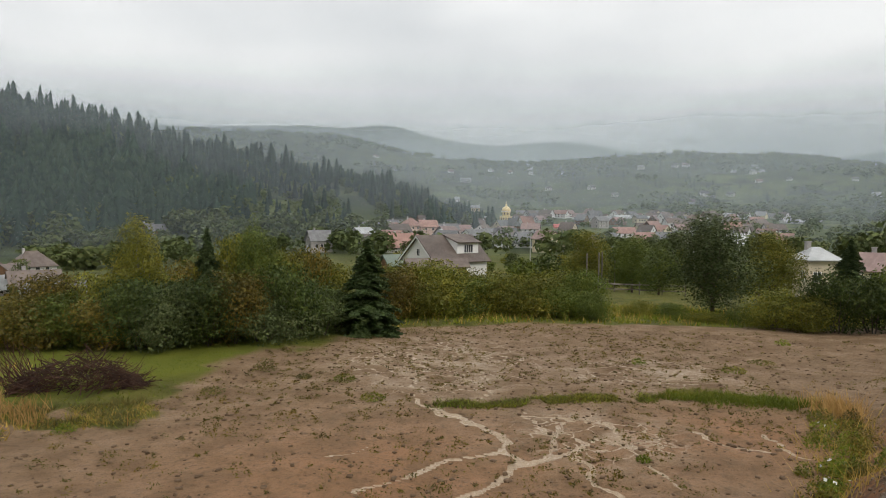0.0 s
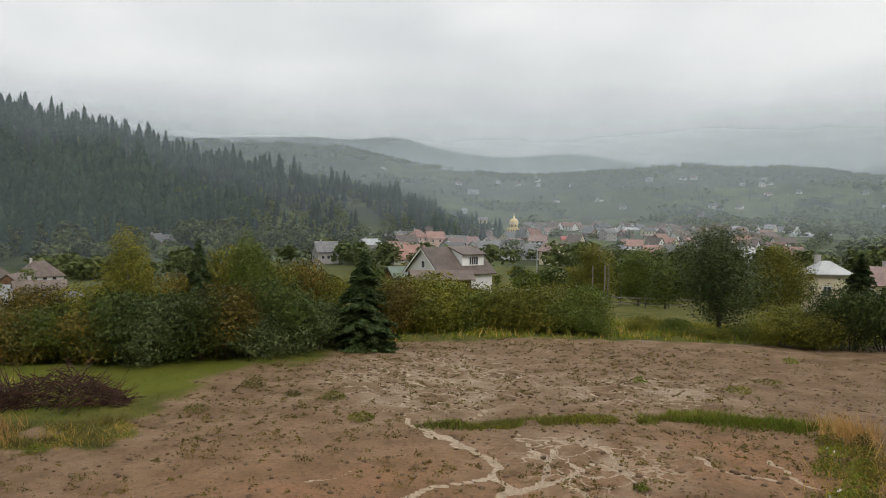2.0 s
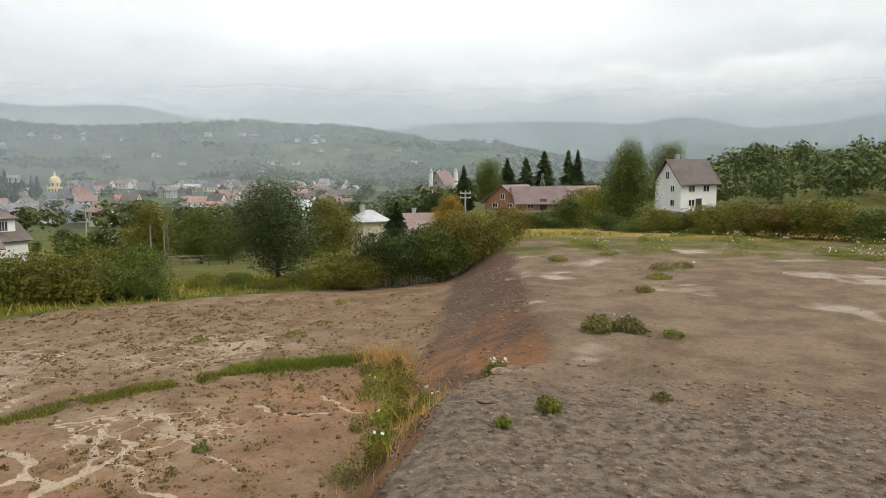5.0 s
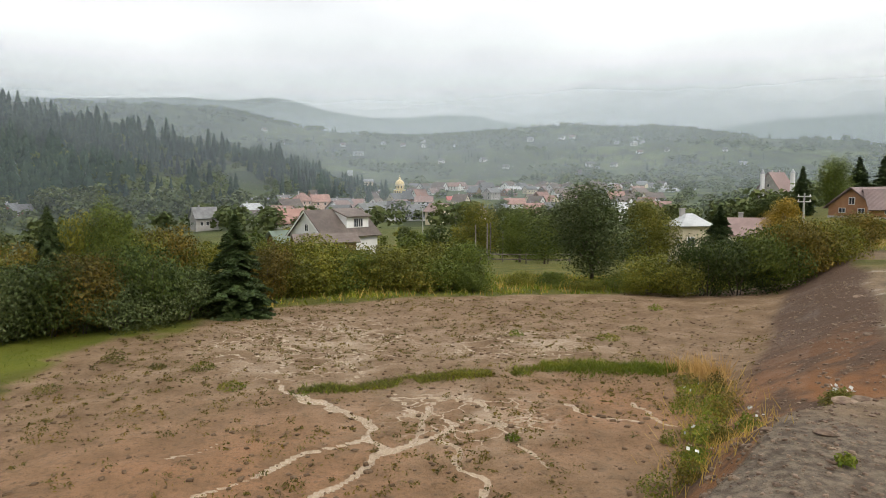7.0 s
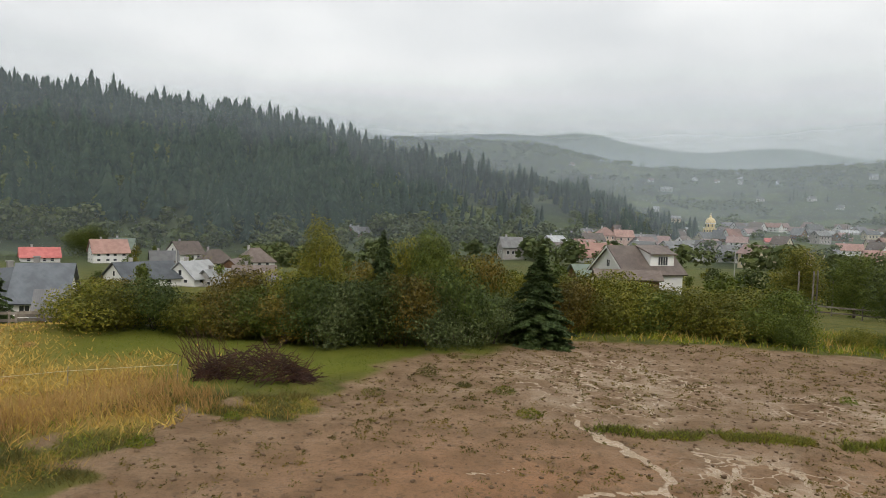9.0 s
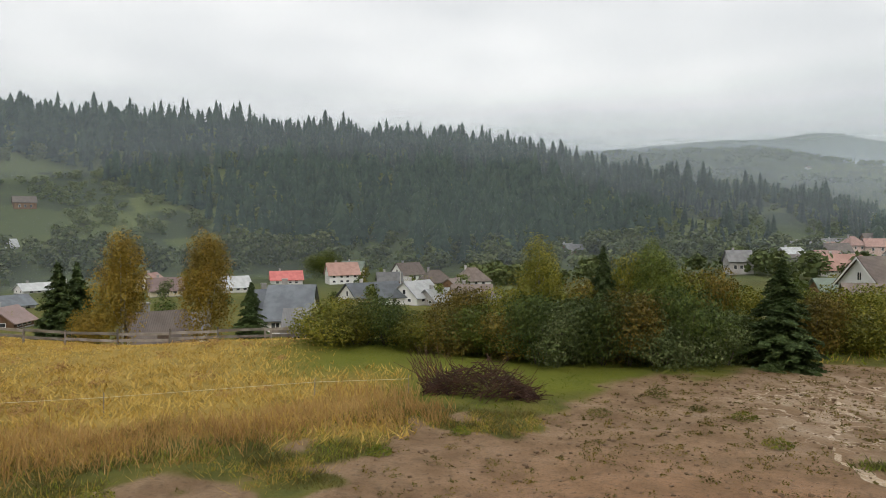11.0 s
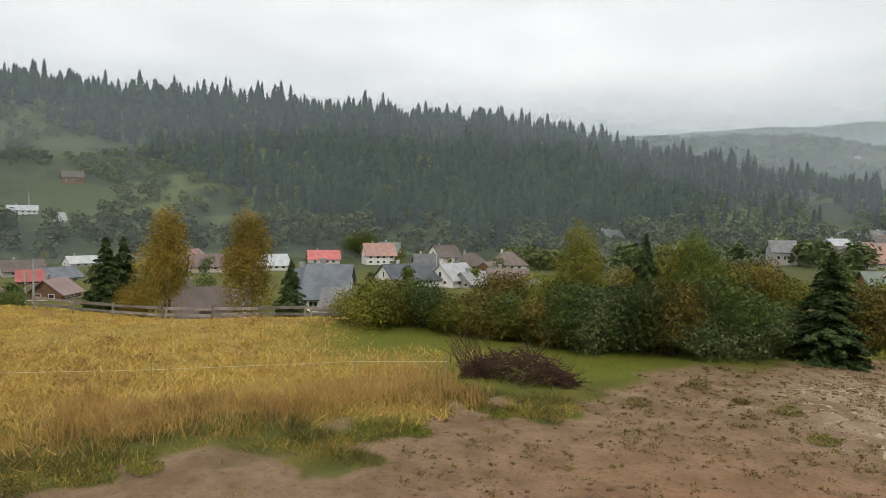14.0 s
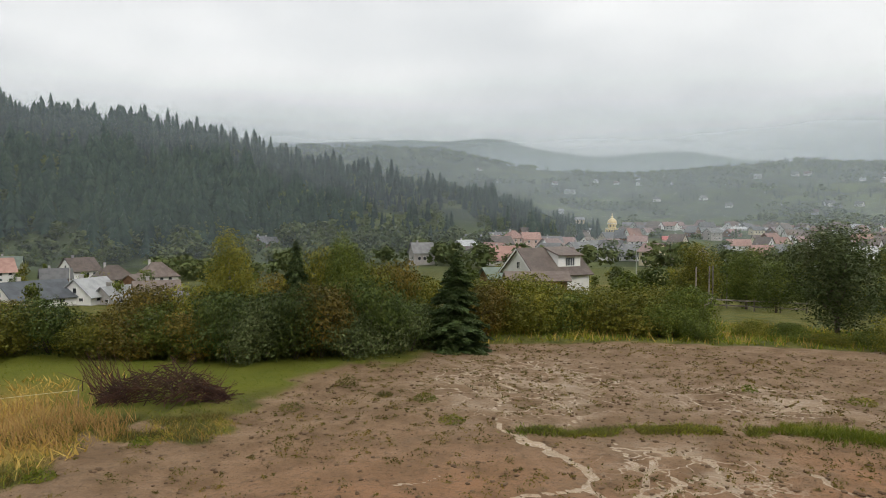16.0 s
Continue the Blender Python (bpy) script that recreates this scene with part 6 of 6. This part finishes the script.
# brownish tussocks in the meadow, and rough tufts between meadow and mud
x, y = polar_lot(rng, 60, -95, -45, 22, 40)
leaf_scatter("meadow_tussocks", rng, x, y, 0.055, rng.uniform(0.14, 0.34, len(x)), 90, "blade_straw", "brown tussocks in the dry meadow")
x, y = polar_lot(rng, 900, -95, -20, 10.5, 19)
k = (gold_at(x, y) < 0.75) & (mud_mask(x, y) < 0.85) & (vnoise(x, y, 1.2, 93) > 0.35)
x, y = x[k], y[k]
leaf_scatter("rough_tufts", rng, x, y, 0.035, rng.uniform(0.06, 0.2, len(x)), 22, "leaf_olive", "yellow-green tufts between meadow and mud")
per = 18
tx, ty = np.repeat(x, per) + rng.normal(0, 0.16, len(x) * per), np.repeat(y, per) + rng.normal(0, 0.16, len(x) * per)
grass_stuff("rough_blades", rng, tx, ty, rng.uniform(0.06, 0.24, len(tx)), np.full(len(tx), 0.011), M["blade_gold"], "thin dry blades between meadow and mud", 0.7)


def leaf_weed(x, y, w, h, n, label, material="blade_green", flowers=0, seed=0):
    """A low leafy weed clump."""
    q = np.random.default_rng(seed)
    root = thing("weed_clump", x, y, ground_z(x, y), q.uniform(0, 360))
    n = int(n * 1.7)
    u = q.random(n)
    a = q.uniform(0, 6.283, n)
    rad = w / 2 * np.sqrt(q.random(n))
    p = np.stack([rad * np.cos(a), rad * np.sin(a), 0.02 + h * u * (1 - (rad / (w / 2)) ** 2 * 0.7)], 1)
    v, f = leaves(q, p, np.stack([np.cos(a) * 0.5, np.sin(a) * 0.5, np.full(n, 0.8)], 1), 0.036, 0.4)
    me = quick_mesh("leaves", v, f)
    me.materials.append(M[material])
    part("leaves", me, None, root)
    if flowers:
        a = q.uniform(0, 6.283, flowers)
        rad = w / 2 * np.sqrt(q.random(flowers))
        p = np.stack([rad * np.cos(a), rad * np.sin(a), h * q.uniform(0.7, 1.1, flowers)], 1)
        v, f = leaves(q, p, np.tile([[0, -0.3, 1.0]], (flowers, 1)), 0.04, 0.9)
        me = quick_mesh("flowers", v, f)
        me.materials.append(M["petal"])
        part("flowers", me, None, root, "small white flowers")["kind"] = "stuff"
    return tagged(root, label, "weed", "weed clumps")


WEEDS = ((11.7, 10.9, 0.8, 0.6, 500, 0), (12.2, 10.5, 0.7, 0.45, 500, 6), (23.5, 21.6, 0.9, 0.4, 260, 4), (21.4, 17.0, 1.0, 0.45, 300, 0), (17.0, 14.1, 0.6, 0.3, 200, 0), (7.1, 7.4, 0.35, 0.2, 120, 0), (-3.3, 19.5, 0.7, 0.2, 200, 0), (-6.0, 21.0, 0.7, 0.45, 220, 0), (12.5, 25.7, 0.6, 0.4, 160, 0), (8.0, 14.6, 0.6, 0.25, 160, 0), (8.6, 10.6, 0.6, 0.35, 300, 0), (8.9, 10.9, 0.5, 0.3, 260, 10), (20.4, 21.5, 0.9, 0.35, 300, 0), (16.9, 14.0, 0.4, 0.25, 160, 0),
         (19.5, 15.6, 0.9, 0.3, 300, 0), (22.5, 17, 0.9, 0.35, 300, 3), (12.1, 10.1, 0.5, 0.14, 120, 0), (12.3, 9.4, 0.45, 0.25, 160, 0), (7.1, 7.5, 0.4, 0.2, 120, 0), (9.0, 7.0, 0.35, 0.12, 80, 0), (6.2, 7.4, 0.25, 0.14, 90, 0),
         (-2.3, 17.6, 0.7, 0.18, 200, 0), (-4.6, 20.0, 0.5, 0.15, 120, 0), (6.0, 22, 0.5, 0.25, 120, 0), (8.8, 21.2, 0.8, 0.2, 160, 0),
         (10.3, 22.6, 0.9, 0.2, 180, 0), (3.6, 13.0, 0.3, 0.12, 80, 0), (6.4, 12.2, 0.35, 0.3, 120, 0), (-6.8, 18.4, 0.7, 0.2, 160, 0), (-8.9, 14.6, 0.5, 0.2, 140, 0), (-12.3, 7.4, 0.7, 0.25, 260, 0), (-13.2, 5.3, 0.9, 0.3, 320, 0), (-9.6, 12.3, 0.6, 0.2, 180, 0))
for i, (x, y, w, h, n, fl) in enumerate(WEEDS):
    leaf_weed(x, y, w, h * (0.65 if x > 9.5 else 1), n, "leafy green weed clump" + (" with white flowers" if fl else "") + " on bare ground", ("leaf_olive", "blade_olive", "blade_green")[i % 3], fl, i)
bx_, by_ = along(rng, bank_path, 24, (0.35, 0.4))
for i in range(24):
    leaf_weed(bx_[i], by_[i], rng.uniform(0.45, 0.85), rng.uniform(0.18, 0.4), 240, "rank leafy weeds at the foot of the bank", ("blade_green", "leaf_olive", "blade_green", "leaf_rust")[i % 4], 4 if i % 6 == 0 else 0, 300 + i)
for i in range(26):
    az, d = rng.uniform(45, 70), rng.uniform(33, 44)
    x, y = at(az, d)
    leaf_weed(x, y, rng.uniform(0.8, 1.6), rng.uniform(0.3, 0.6), 260, "rank green weeds with white flowers on the shelf", "blade_green", 9, 100 + i)


def stones(name, rng, x, y, size, label, material="stone"):
    """Angular stones, each a squashed, jittered eight-corner block."""
    n = len(x)
    c = np.array([(a, b, d) for d in (-1, 1) for a, b in ((-1, -1), (1, -1), (1, 1), (-1, 1))], dtype=float)
    v = c[None] * rng.uniform(0.55, 1.0, (n, 8, 3)) * (size[:, None] * np.stack([rng.uniform(0.6, 1.3, n), rng.uniform(0.6, 1.1, n), rng.uniform(0.25, 0.6, n)], 1))[:, None, :]
    a = rng.uniform(0, 6.283, n)[:, None]
    vx, vy = v[..., 0] * np.cos(a) - v[..., 1] * np.sin(a), v[..., 0] * np.sin(a) + v[..., 1] * np.cos(a)
    v = np.stack([vx + x[:, None], vy + y[:, None], v[..., 2] + height(x, y)[:, None] + size[:, None] * 0.15], -1).reshape(-1, 3)
    f = np.array([(3, 2, 1, 0), (4, 5, 6, 7), (0, 1, 5, 4), (1, 2, 6, 5), (2, 3, 7, 6), (3, 0, 4, 7)])
    ob = new(name, quick_mesh(name, v, (f[None] + np.arange(n)[:, None, None] * 8).reshape(-1, 4)))
    ob.data.materials.append(M[material])
    return tagged(ob, label, "stones", kind="stuff")


x, y = polar_lot(rng, 16000, 28, 85, 4.5, 30)
b = bank(x, y)[0]
k = (b > 0.12) & (rng.random(len(x)) < 0.12 + 0.88 * smooth(17, 9, np.hypot(x, y)))
x, y = x[k], y[k]
stones("loose_gravel", rng, x, y, 0.006 + 0.04 * rng.random(len(x)) ** 5, "loose grey and brown shale gravel")
x, y = polar_lot(rng, 5000, 30, 52, 9, 31)
b = bank(x, y)[0]
k = (b > 0.06) & (b < 0.97)
x, y = x[k], y[k]
stones("bank_stones", rng, x, y, 0.008 + 0.055 * rng.random(len(x)) ** 4, "brown-grey stones on the bank's slope")
x, y = polar_lot(rng, 6500, 30, 85, 4.6, 12.5)
k = bank(x, y)[0] > 0.9
x, y = x[k], y[k]
stones("shale_flakes", rng, x, y, 0.008 + 0.042 * rng.random(len(x)) ** 4, "flat grey-brown shale flakes")
x, y = polar_lot(rng, 8500, -40, 34, 8.5, 30)
k = mud_mask(x, y) > 0.6
x, y = x[k], y[k]
stones("mud_pebbles", rng, x, y, 0.009 + 0.06 * rng.random(len(x)) ** 4, "pebbles and clods on the mud", "clod")
for i, (x, y, s) in enumerate(((8.2, 9.9, 0.22), (8.7, 10.1, 0.2), (6.6, 8.3, 0.14), (6.2, 8.9, 0.1), (9.6, 9.3, 0.12), (13.3, 15.4, 0.1), (16.5, 19.9, 0.16), (12.3, 14.4, 0.12))):
    q = np.random.default_rng(200 + i)
    bm = bmesh.new()
    bmesh.ops.create_icosphere(bm, subdivisions=2, radius=s)
    for vtx in bm.verts:
        vtx.co *= 1 + 0.25 * (noise.noise(vtx.co * (2.5 / s) + Vector((i * 3, 0, 0))))
        vtx.co.z *= 0.35
    me = bpy.data.meshes.new("stone")
    bm.to_mesh(me)
    bm.free()
    me.materials.append(M["stone"])
    o = new("flat_stone", me)
    o.matrix_world = pose(x, y, ground_z(x, y) + s * 0.12, 6, 5, 40 * i)
    tagged(o, "flat brown-grey shale slab on the gravel", "stone", "flat stones")
